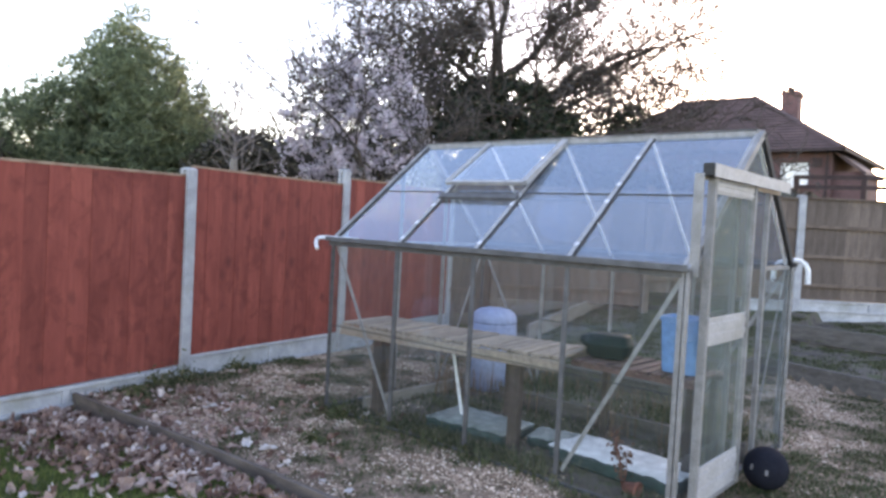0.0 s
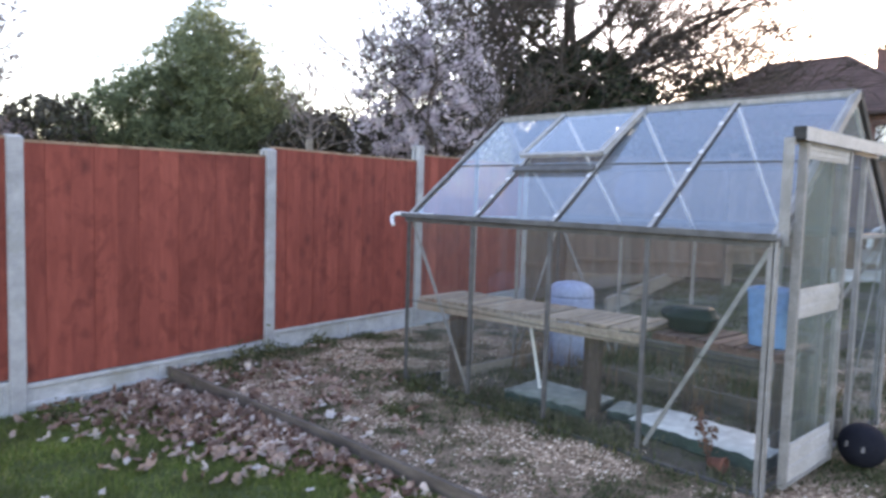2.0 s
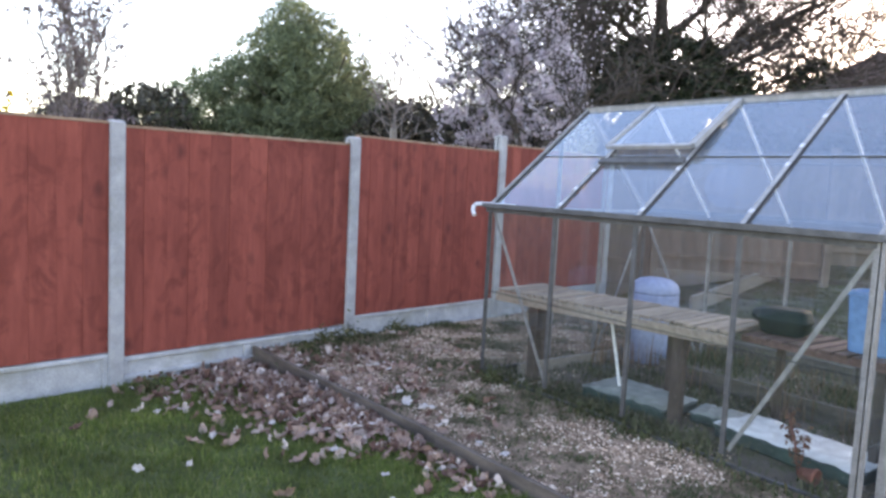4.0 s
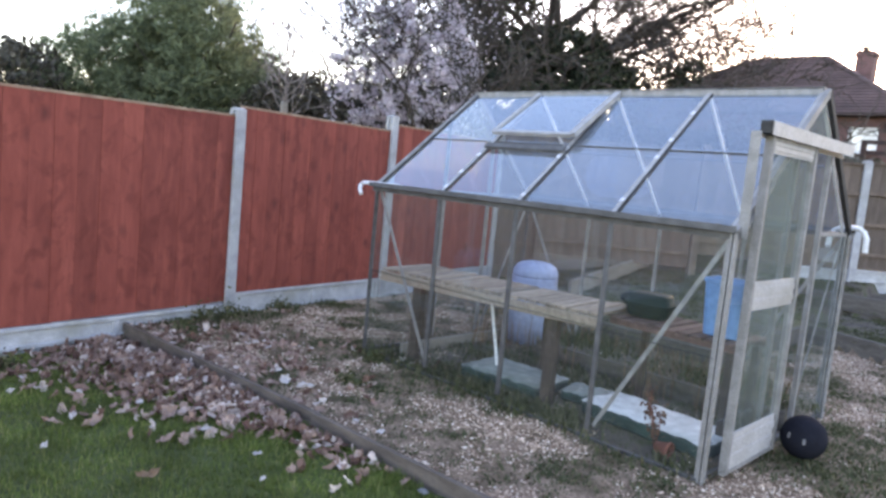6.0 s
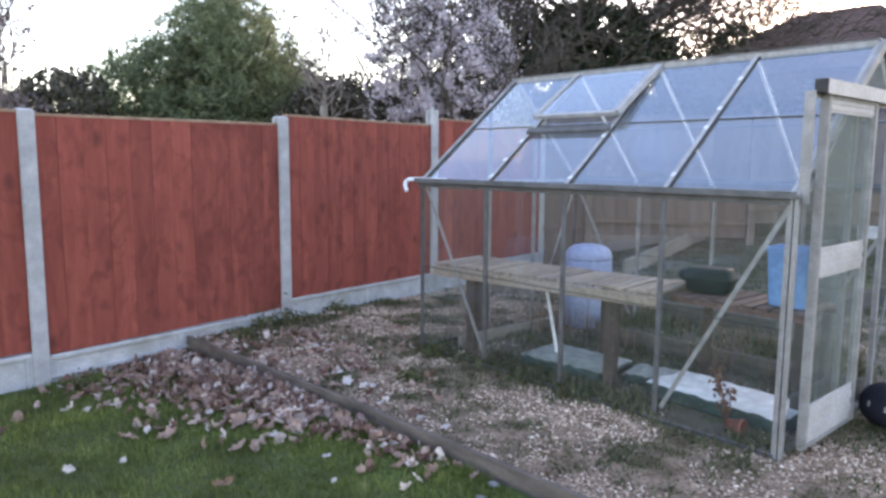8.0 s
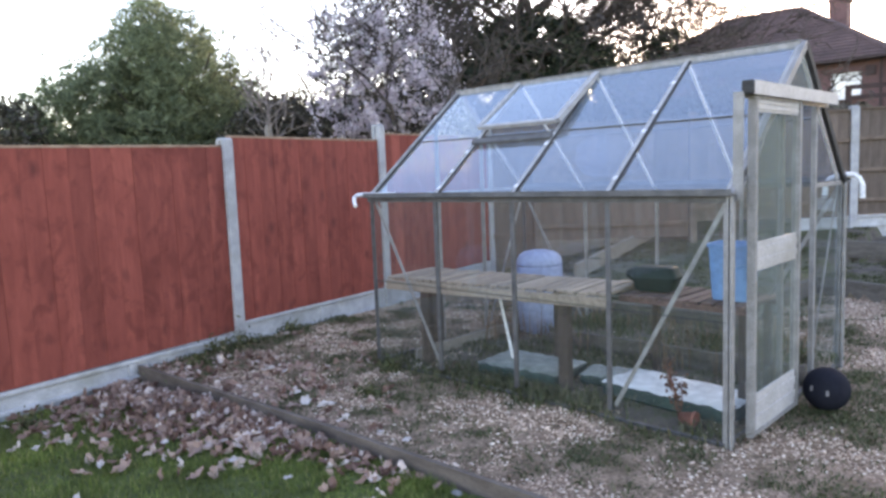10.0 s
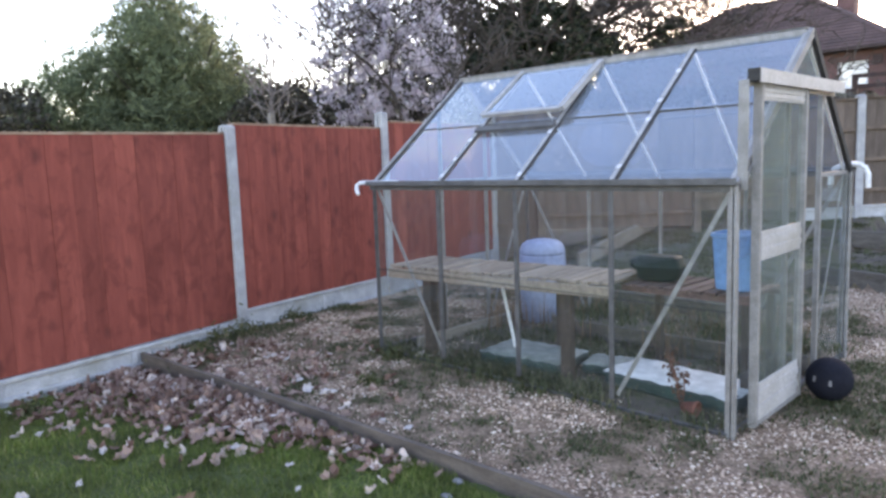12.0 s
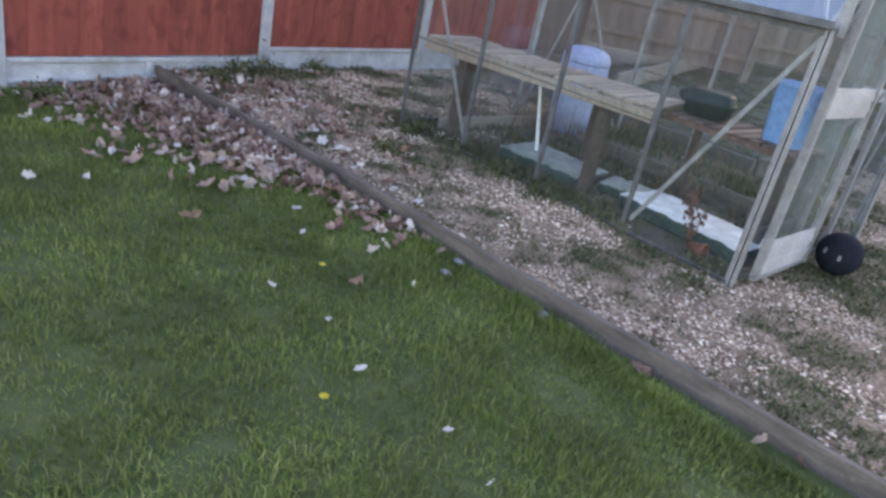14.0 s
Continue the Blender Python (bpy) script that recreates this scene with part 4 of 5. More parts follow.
    w = hp("window", lambda bm: [bar(bm, a, b, 0.08, 0.07, (0, 1, 0)) for a, b in (((wx0, y0 + 0.1, wz0 + 0.035), (wx1, y0 + 0.1, wz0 + 0.035)), ((wx0, y0 + 0.1, wz1 - 0.035), (wx1, y0 + 0.1, wz1 - 0.035)),
           ((wx0 + 0.035, y0 + 0.1, wz0), (wx0 + 0.035, y0 + 0.1, wz1)), ((wx1 - 0.035, y0 + 0.1, wz0), (wx1 - 0.035, y0 + 0.1, wz1)))], UPVC, "white framed window")
    m, nt, b = material("window_pane_glass", 0.05)
    b.inputs["Base Color"].default_value = (0.62, 0.62, 0.64, 1)
    b.inputs["Metallic"].default_value = 0.1
    hp("pane", lambda bm: box(bm, ((wx0 + wx1) / 2, y0 + 0.12, (wz0 + wz1) / 2), (wx1 - wx0 - 0.1, 0.02, wz1 - wz0 - 0.1)), m, "", w)
    hp("window_sill", lambda bm: box(bm, ((wx0 + wx1) / 2, y0 - 0.03, wz0 - 0.04), (wx1 - wx0 + 0.14, 0.14, 0.06)), UPVC, "", w)
    # lower lean-to against the end wall
    hp("wall", lambda bm: box(bm, (-1.42, y0 + 1.6, 1.95), (0.86, 2.6, 3.5)), BRICK)

    def lean(bm):
        v = [bm.verts.new(p) for p in ((x1 + 0.02, y0 + 0.1, 4.42), (-0.9, y0 + 0.1, 3.68), (-0.9, y0 + 3.1, 3.68), (x1 + 0.02, y0 + 3.1, 4.42), (x1 + 0.02, y0 + 0.1, 4.30), (-0.9, y0 + 0.1, 3.56), (-0.9, y0 + 3.1, 3.56), (x1 + 0.02, y0 + 3.1, 4.30))]
        for f in ((0, 1, 2, 3), (7, 6, 5, 4), (0, 4, 5, 1), (1, 5, 6, 2), (2, 6, 7, 3), (3, 7, 4, 0)):
            bm.faces.new([v[i] for i in f])
        bmesh.ops.recalc_face_normals(bm, faces=bm.faces)
    hp("lean_to_roof", lean, ROOFTILE)
    hp("wall_vent", lambda bm: box(bm, (-2.28, y0 - 0.02, 3.98), (0.28, 0.05, 0.30), bevel=0.01), DARKWOOD, "small dark wall vent")


house()

# dark timber railing on the neighbours' raised terrace
rail = thing("timber_railing", (2.3, 10.6, 0.3), "dark stained timber railing beyond the back fence", "railing")
for z in (2.17, 2.0):
    bm = bmesh.new()
    bar(bm, (-2.0, -0.45, z - 0.0), (3.0, 0.6, z), 0.05, 0.07)
    part("rail", bm, DARKWOOD, rail)
for i in range(6):
    t = i / 5
    bm = bmesh.new()
    box(bm, (-2.0 + 5 * t, -0.45 + 1.05 * t, 1.1), (0.08, 0.08, 2.2), bevel=0.004)
    part("post", bm, DARKWOOD, rail)


# ---- trees and shrubs ----
def leaf_cloud(points, size, rnd, flat=0.0, long=1.6):
    """Small four-cornered leaves at points, each turned its own way."""
    n = len(points)
    d = rnd.normal(size=(n, 3))
    d[:, 2] *= 1 - flat
    d /= np.linalg.norm(d, axis=1, keepdims=True)
    e = np.cross(d, rnd.normal(size=(n, 3)))
    e /= np.linalg.norm(e, axis=1, keepdims=True)
    s = size * rnd.uniform(0.6, 1.4, (n, 1))
    f = np.cross(d, e)
    p = np.asarray(points)
    co = np.stack([p - d * s * long / 2, p + e * s * 0.5 + f * s * 0.15, p + d * s * long / 2, p - e * s * 0.5 + f * s * 0.15], 1).reshape(-1, 3)
    return raw("leaves", co, np.arange(4 * n), 4)


def limbs(bm, base, way, length, radius, levels, rnd, spread, tips, lift=0.15, sides=6, kids=(4, 6), wander=0.18):
    """A limb and, from along it, its branches and twigs."""
    n = 5
    pts, p, d = [Vector(base)], Vector(base), Vector(way).normalized()
    for i in range(n):
        d = (d + Vector([rnd.gauss(0, wander) for _ in range(3)]) + Vector((0, 0, lift * 0.3))).normalized()
        p = p + d * (length / n)
        pts.append(p.copy())
    tube(bm, pts, [radius * (1 - 0.75 * i / n) for i in range(n + 1)], sides)
    tips.append((pts[-1], levels))
    if levels:
        for k in range(rnd.randint(*kids)):
            f = rnd.uniform(0.25, 1.0)
            i = min(n - 1, int(f * n))
            q = pts[i].lerp(pts[i + 1], f * n - i)
            side = Vector([rnd.gauss(0, 1) for _ in range(3)]).normalized()
            w = ((pts[i + 1] - pts[i]).normalized() + side * spread).normalized()
            limbs(bm, q, w, length * rnd.uniform(0.45, 0.7), max(0.010, radius * (1 - 0.7 * f) * 0.6), levels - 1, rnd, spread, tips, lift, max(3, sides - 2), kids, wander)
    else:
        tips.append((pts[3], 0))


def bare_tree(name, base, way, length, radius, levels, seed, label, spread=0.8, bark=BARK, lift=0.15, kids=(4, 6), extra=(), wander=0.18):
    rnd = random.Random(seed)
    t = thing(name, base, label, "tree")
    bm, tips = bmesh.new(), []
    limbs(bm, (0, 0, -0.1), way, length, radius, levels, rnd, spread, tips, lift, 8, kids, wander * 0.6)
    for b, w, ln, r, lv in extra:
        limbs(bm, b, w, ln, r, lv, rnd, spread, tips, lift, 6, kids, wander)
    ob = part("trunk", bm, bark, t, "bare trunk with limbs and twigs")
    ob["kind"] = "stuff"
    return t, tips


def cloud_points(n, shape, rnd, gap=0.0, freq=1.2, shell=0.0):
    """Points inside blobs (centre, radii), thinned out by noise and towards the middle."""
    out = []
    tot = sum(r[0] * r[1] * r[2] for _, r in shape)
    for c, r in shape:
        k = int(n * r[0] * r[1] * r[2] / tot)
        while k > 0:
            v = Vector(rnd.normal(size=3)).normalized() * (rnd.uniform() ** (1 / 3) * (1 - shell) + shell)
            v = v * (1 + 0.25 * noise.noise(v * 2.3 + Vector(c)))
            p = Vector((c[0] + v.x * r[0], c[1] + v.y * r[1], c[2] + v.z * r[2]))
            k -= 1
            if noise.noise(p * freq) + 0.4 * noise.noise(p * freq * 3.1) < gap:
                continue
            out.append(p)
    return out


def bush(name, base, shape, n, size, mat, seed, label, cat="shrub", gap=-0.3, freq=1.2, trunk=True, long=1.6, shell=0.25):
    rnd = np.random.default_rng(seed)
    t = thing(name, base, label, cat)
    pts = [tuple(p) for p in cloud_points(n, shape, rnd, gap, freq, shell)]
    part("crown", leaf_cloud(pts, size, rnd, long=long), mat, t)
    if trunk:
        bm = bmesh.new()
        r2 = random.Random(seed)
        for c, r in shape:
            limbs(bm, (r2.uniform(-0.1, 0.1), r2.uniform(-0.1, 0.1), -0.1), Vector(c), Vector(c).length * 0.85, 0.05, 1, r2, 0.5, [], 0.1, 6, (4, 6), 0.12)
        part("trunk", bm, BARK, t)
    return t


def twig_cloud(points, rnd, origin, length=0.34, thick=0.0085):
    """Thin bent twigs that lead away from an origin, each a three-sided strip."""
    p = np.array([tuple(q) for q in points])
    n = len(p)
    d = p - np.array(origin)
    d /= np.linalg.norm(d, axis=1, keepdims=True)
    d = d + rnd.normal(0, 0.75, (n, 3))
    d /= np.linalg.norm(d, axis=1, keepdims=True)
    e = np.cross(d, rnd.normal(size=(n, 3)))
    e /= np.linalg.norm(e, axis=1, keepdims=True)
    f = np.cross(d, e)
    ln = length * rnd.uniform(0.4, 1.6, (n, 1))
    m, t = p + d * ln * 0.5 + e * ln * 0.08, p + d * ln + f * ln * 0.12
    rows = []
    for q, s in ((p, 1.0), (m, 0.75), (t, 0.35)):
        for k in range(3):
            a = k * math.tau / 3
            rows.append(q + (e * math.cos(a) + f * math.sin(a)) * thick * s)
    co = np.stack(rows, 1).reshape(-1, 3)
    q = np.array([0, 1, 4, 3, 1, 2, 5, 4, 2, 0, 3, 5, 3, 4, 7, 6, 4, 5, 8, 7, 5, 3, 6, 8])
    return raw("twigs", co, (q[None] + 9 * np.arange(n)[:, None]).ravel(), 4)


# dense evergreen behind the red fence
cone = []
for k in range(9):
    z = 0.7 + k * 0.41
    w = 1.72 * (1 - ((z - 0.3) / 4.3) ** 1.7) + 0.12
    for j in range(3 if w > 0.6 else 1):
        a = k * 1.7 + j * 2.1
        off = 0.38 * w if w > 0.6 else 0
        cone.append(((off * math.cos(a), off * math.sin(a), z), (w * 0.72, w * 0.72, 0.42)))
cone.append(((0.1, 0.1, 4.05), (0.22, 0.22, 0.30)))
cone += [((0.0, 1.55, 2.35), (0.45, 0.45, 0.55)), ((0.0, 0.95, 3.3), (0.4, 0.4, 0.45)), ((0.25, -2.15, 1.75), (0.45, 0.55, 0.5)), ((0.2, -1.75, 2.15), (0.45, 0.5, 0.5)), ((0.0, -1.35, 2.75), (0.35, 0.4, 0.4)), ((0.0, 1.85, 1.75), (0.5, 0.5, 0.6)), ((-0.1, 1.45, 2.55), (0.4, 0.4, 0.65)), ((-0.1, 1.0, 3.1), (0.4, 0.35, 0.5)), ((-0.1, -0.9, 2.6), (0.5, 0.5, 0.45)), ((0, -1.3, 2.25), (0.6, 0.6, 0.55)), ((-0.15, 1.2, 2.1), (0.55, 0.5, 0.75)), ((-0.2, -1.25, 1.9), (0.5, 0.6, 0.6)), ((0, -1.8, 1.65), (0.5, 0.55, 0.55)), ((0.1, -0.6, 1.5), (0.9, 1.2, 0.5)), ((0.1, 0.8, 1.6), (0.9, 0.9, 0.6)), ((-0.1, 1.35, 2.75), (0.3, 0.25, 0.35))]
bush("evergreen_tree", (-7.12, 1.80, 0.1), cone, 150000, 0.021, CONIFER, 5, "dense dark green evergreen tree behind the red fence", "tree", -0.22, 2.4, True, 7.0, 0.35)

# thin bare sapling
rnd = random.Random(14)
twigs = []
for k in range(26):
    a, z = k * 2.4, 1.55 + 1.5 * k / 26
    twigs.append(((0, 0, z), (math.cos(a), math.sin(a), rnd.uniform(0.5, 1.1)), rnd.uniform(0.35, 0.65) * (1.15 - 0.5 * k / 26), 0.011, 1))
bare_tree("bare_sapling", (-4.72, 2.16, 0.1), (0.0, 0, 1), 3.1, 0.026, 0, 14, "thin pale bare sapling behind the fence", 0.7, PALEBARK, 0.25, (2, 4), twigs, 0.16)
stake = thing("timber_stake", (-4.62, 2.10, 0.1), "pale square timber stake beside the bare sapling", "stake")
bm = bmesh.new()
box(bm, (0, 0, 0.96), (0.075, 0.075, 1.98), bevel=0.006)
part("shaft", bm, PALEBOARD, stake)

# flowering tree
def blossom_tree():
    base = (-4.15, 3.95, 0.1)
    ext = [((0, 0, 0.9), (math.cos(a) * 0.55, math.sin(a) * 0.55, 1.0), 2.5, 0.05, 3) for a in np.linspace(0.3, 6.1, 9)]
    t, tips = bare_tree("blossom_tree", base, (0.05, 0, 1), 2.6, 0.10, 3, 21, "flowering tree with pale pink blossom on bare branches", 0.85, BARK, 0.06, (3, 5), ext, 0.25)
    rnd = np.random.default_rng(9)
    blobs = [((-0.35, -0.45, 2.4), (0.8, 0.8, 0.8)), ((0, 0, 2.55), (1.05, 1.05, 0.95)), ((-0.25, -0.3, 3.2), (0.75, 0.75, 0.6)), ((0.25, 0.35, 2.1), (0.8, 0.8, 0.6)), ((0.1, 0.2, 3.5), (0.5, 0.6, 0.5))]
    tw = [((0, 0, 3.7), (1.0, 1.0, 0.9)), ((-0.5, -0.6, 3.0), (0.9, 0.9, 0.8)), ((0.2, 0.4, 4.2), (0.8, 0.8, 0.7))]
    part("twiggery", twig_cloud(cloud_points(2300, tw, rnd, -0.05, 1.8, 0.0), rnd, Vector((0, 0, 1.5)), 0.3, 0.008), BARK, t, "bare twigs")["kind"] = "stuff"
    pts = [tuple(p) for p in cloud_points(90000, blobs, rnd, 0.30, 4.2, 0.2)]
    for p, lv in tips:
        for _ in range(4):
            pts.append(tuple(np.array(p) + rnd.normal(0, 0.06, 3)))
    pts = [p for p in pts if math.hypot(p[0], p[1]) < 1.25 and p[0] + base[0] < -1.75 - 0.234 * (p[1] + base[1] + 0.36)]
    part("blossom", leaf_cloud(pts, 0.042, rnd, long=1.1), BLOSSOM, t, "pale pink-white blossom")
    pts = [tuple(p) for p in cloud_points(5000, blobs, rnd, -0.1, 2.2, 0.0)]
    part("leaves", leaf_cloud(pts, 0.04, rnd), SHRUB, t, "sparse dark leaves")


blossom_tree()

# large ivy-clad tree with bare outer branches
def ivy_tree():
    base = (-4.35, 7.2, 0.2)
    V = Vector((0.89, 0.46, 0))
    ext = []
    for h, s, up, ln, r in ((2.6, 1, 0.30, 4.4, 0.11), (3.1, 1, 0.55, 4.0, 0.10), (3.4, 1, 0.9, 3.8, 0.09), (2.6, -1, 0.8, 3.0, 0.09), (3.2, -1, 1.2, 3.2, 0.09), (3.6, 0.2, 1.6, 3.4, 0.10), (3.4, 0.6, 1.3, 3.6, 0.10), (3.0, -0.4, 1.4, 3.4, 0.09), (3.3, 0.9, 0.7, 4.2, 0.09), (2.4, 1, 0.5, 4.4, 0.09), (3.8, 0.4, 1.1, 3.0, 0.08), (3.6, -0.7, 1.0, 3.0, 0.08)):
        ext.append((V * 0.2 * s + Vector((0, 0, h)), V * s + Vector((0, 0.1, up)), ln * 0.8, r * 0.8, 4))
    t, tips = bare_tree("ivy_clad_tree", base, (0.02, 0, 1), 4.6, 0.22, 3, 31, "large bare-branched tree with dark ivy round its trunk and limbs", 1.0, BARK, 0.04, (4, 6), ext, 0.27)
    rnd = np.random.default_rng(12)
    twigs = [((V.x * a, V.y * a, z), (r, r, r * 0.85)) for a, z, r in ((1.4, 3.9, 1.0), (2.3, 3.7, 0.95), (3.2, 3.5, 0.75), (0.6, 5.0, 1.1), (1.4, 4.7, 0.8), (-0.7, 5.0, 1.0), (2.2, 3.0, 0.6), (0.2, 5.8, 0.9), (-1.3, 4.2, 0.8))]
    part("twiggery", twig_cloud(cloud_points(5200, twigs, rnd, -0.2, 1.5, 0.0), rnd, Vector((0, 0, 2.0))), BARK, t, "tangle of bare dark twigs")["kind"] = "stuff"
    v = lambda a, z: (V.x * a, V.y * a, z)
    blobs = [(v(-1.25, 4.0), (0.75, 0.7, 0.7)), (v(-0.65, 4.5), (0.55, 0.5, 0.6)), (v(-1.8, 3.3), (0.5, 0.5, 0.7)), (v(-1.3, 2.5), (0.8, 0.8, 1.2)), (v(-0.25, 2.4), (1.15, 1.15, 1.5)), (v(0.5, 2.5), (1.2, 1.2, 1.3)), (v(-0.1, 3.5), (0.7, 0.7, 0.7)), (v(0.8, 3.3), (0.55, 0.55, 0.55)), (v(-0.9, 2.3), (0.8, 0.8, 1.0)),
             (v(1.6, 2.75), (0.75, 0.6, 0.5)), (v(2.5, 3.0), (0.6, 0.5, 0.4)), (v(1.5, 1.9), (0.9, 0.8, 0.6)), (v(2.7, 1.8), (0.8, 0.7, 0.6))]
    pts = [tuple(p) for p in cloud_points(92000, blobs, rnd, -0.12, 1.9, 0.2)]
    part("ivy", leaf_cloud(pts, 0.062, rnd, long=1.2), IVY, t, "dark green ivy foliage")


ivy_tree()

# low shrubs behind the fences
bush("hedge_shrub", (-6.0, 3.3, 0.2), [((0, 0, 1.45), (0.9, 0.9, 1.05)), ((-0.3, 1.0, 1.4), (0.9, 0.9, 1.0)), ((0.3, -0.8, 1.25), (0.7, 0.7, 0.9))], 30000, 0.05, SHRUB, 41, "dull brown-green shrub behind the fence")
bush("hedge_shrub", (-5.4, 4.9, 0.2), [((0, 0, 1.5), (1.0, 1.0, 1.15)), ((0.8, 1.2, 1.3), (1.0, 1.0, 1.0))], 28000, 0.05, SHRUB, 42, "dull brown-green shrub behind the fence")
bush("hedge_shrub", (-6.95, -0.5, 0.1), [((0, 0, 1.65), (0.6, 0.7, 0.8)), ((0.1, -0.9, 1.4), (0.7, 0.8, 0.75))], 11000, 0.055, SHRUB, 43, "low dark shrub behind the fence")
bush("hedge_shrub", (-1.4, 9.5, 0.3), [((0, 0, 1.3), (1.3, 0.8, 1.1)), ((-1.6, -0.3, 1.3), (1.2, 0.8, 1.2)), ((1.6, 0.6, 1.1), (1.0, 0.7, 0.85))], 14000, 0.07, SHRUB, 44, "dark shrubbery beyond the back fence")

# tall evergreen beyond the back fence, mirrored in the door glass
bush("evergreen_tree", (6.6, 11.6, 0.2), [((0, 0, 1.4), (2.6, 1.4, 1.6)), ((-0.8, 0, 3.0), (1.6, 1.2, 1.6)), ((1.0, 0, 3.2), (1.5, 1.2, 1.6)), ((0, 0, 4.6), (1.2, 1.0, 1.2))], 24000, 0.13, CONIFER, 46, "tall dark green evergreen beyond the back fence", "tree", -0.8, 1.2)

# budding tree and yellow shrub
def bud_tree():
    ext = [((0, 0, 0.7), (math.cos(a) * 0.22, math.sin(a) * 0.22, 1.0), 1.6, 0.022, 2) for a in np.linspace(0, 5.6, 6)]
    t, tips = bare_tree("budding_shrub", (-5.2, -1.85, 0.1), (0, 0, 1), 2.0, 0.03, 2, 51, "slender budding shrub with pale twigs", 0.4, PALEBARK, 0.5, (4, 6), ext)
    rnd = np.random.default_rng(52)
    pts = []
    for p, lv in tips:
        for _ in range(3):
            q = np.array(p) + rnd.normal(0, 0.03, 3)
            pts.append(tuple(q))
    part("foliage", leaf_cloud(pts, 0.034, rnd, long=2.2), BUD, t, "dark furry buds")
    low = cloud_points(2600, [((0, 0, 1.65), (0.6, 0.75, 0.4))], rnd, 0.0, 2.5, 0.0)
    part("blossom", leaf_cloud([tuple(p) for p in low], 0.035, rnd, long=1.2), BUD, t)


bud_tree()
bush("yellow_shrub", (-7.2, -2.75, 0.1), [((0, 0, 1.9), (0.5, 0.55, 0.8)), ((-0.2, -0.5, 1.7), (0.6, 0.6, 0.9))], 3200, 0.06, YELLOW, 61, "yellow flowering shrub behind the fence", "shrub", 0.0, 2.2)


# ---- gravel, grass, weeds and leaves ----
def stones():
    rnd = np.random.default_rng(71)
    n = 200000
    x, y = rnd.uniform(-1.7, 5.2, n), rnd.uniform(-1.32, 4.3, n)
    keep = []
    for i in range(n):
        if y[i] < board_y(x[i]) + 0.03 or y[i] > sleeper_y(x[i]) - 0.04 or x[i] < -1.37 - 0.162 * (y[i] + 0.297):
            continue
        if -0.04 < x[i] < 2.54 and -0.04 < y[i] < 1.97 and rnd.uniform() > 0.12:
            continue
        d = noise.noise((x[i] * 2.1, y[i] * 2.1, 0)) + 0.6 * noise.noise((x[i] * 5.5, y[i] * 5.5, 4))
        near = smooth(2.2, 3.2, x[i]) * smooth(-0.1, -0.7, y[i])
        side = smooth(2.4, 2.8, x[i]) * smooth(-0.1, 0.7, y[i])
        if rnd.uniform() < 0.5 + 2.6 * d + 0.7 * near - 0.6 * side:
            keep.append(i)
    x, y = x[keep], y[keep]
    m = len(x)
    s = rnd.uniform(0.004, 0.0105, (m, 1)) * (1 + 0.4 * (rnd.uniform(size=(m, 1)) > 0.93))
    z = np.array([height(a, b) for a, b in zip(x, y)])
    base = np.array([(1, 0, 0), (0, 1, 0), (-1, 0, 0), (0, -1, 0), (0, 0, 0.6), (0, 0, -0.5)], float)
    ang = rnd.uniform(0, math.tau, m)
    co = base[None] * rnd.uniform(0.55, 1.3, (m, 6, 3)) * s[:, None]
    c, sn = np.cos(ang)[:, None], np.sin(ang)[:, None]
    co = np.stack([co[..., 0] * c - co[..., 1] * sn, co[..., 0] * sn + co[..., 1] * c, co[..., 2]], -1)
    co += np.stack([x, y, z + s[:, 0] * 0.35], -1)[:, None]
    f = np.array([(0, 1, 4), (1, 2, 4), (2, 3, 4), (3, 0, 4), (1, 0, 5), (2, 1, 5), (3, 2, 5), (0, 3, 5)]).ravel()
    loops = (f[None] + 6 * np.arange(m)[:, None]).ravel()
    g = part("gravel", raw("gravel", co.reshape(-1, 3), loops, 3), STONE)
    tagged(g, "loose pale brown gravel stones round the greenhouse", "gravel", kind="stuff")


stones()


def blades(name, x, y, z, length, width, lean, mat, rnd, label, cat, around=None):
    """Grass blades or narrow leaves: two bent strips each."""
    n = len(x)
    a = rnd.uniform(0, math.tau, n) if around is None else around
    d = np.stack([np.cos(a), np.sin(a), 0 * a], -1)
    e = np.stack([-np.sin(a), np.cos(a), 0 * a], -1)
    p = np.stack([x, y, z], -1)
    up = np.array([0, 0, 1.0])
    ln, w, k = length[:, None], width[:, None], lean[:, None]
    m = p + up * ln * 0.6 * np.sqrt(np.maximum(0.05, 1 - k * k * 0.5)) + d * ln * 0.35 * k
    t = p + up * ln * np.sqrt(np.maximum(0.03, 1 - k * k)) + d * ln * k
    co = np.stack([p - e * w / 2, p + e * w / 2, m + e * w * 0.42, m - e * w * 0.42, t + e * w * 0.08, t - e * w * 0.08], 1).reshape(-1, 3)
    f = np.array([0, 1, 2, 3, 3, 2, 4, 5])
    loops = (f[None] + 6 * np.arange(n)[:, None]).ravel()
    g = part(name, raw(name, co, loops, 4), mat)
    return tagged(g, label, cat, kind="stuff")


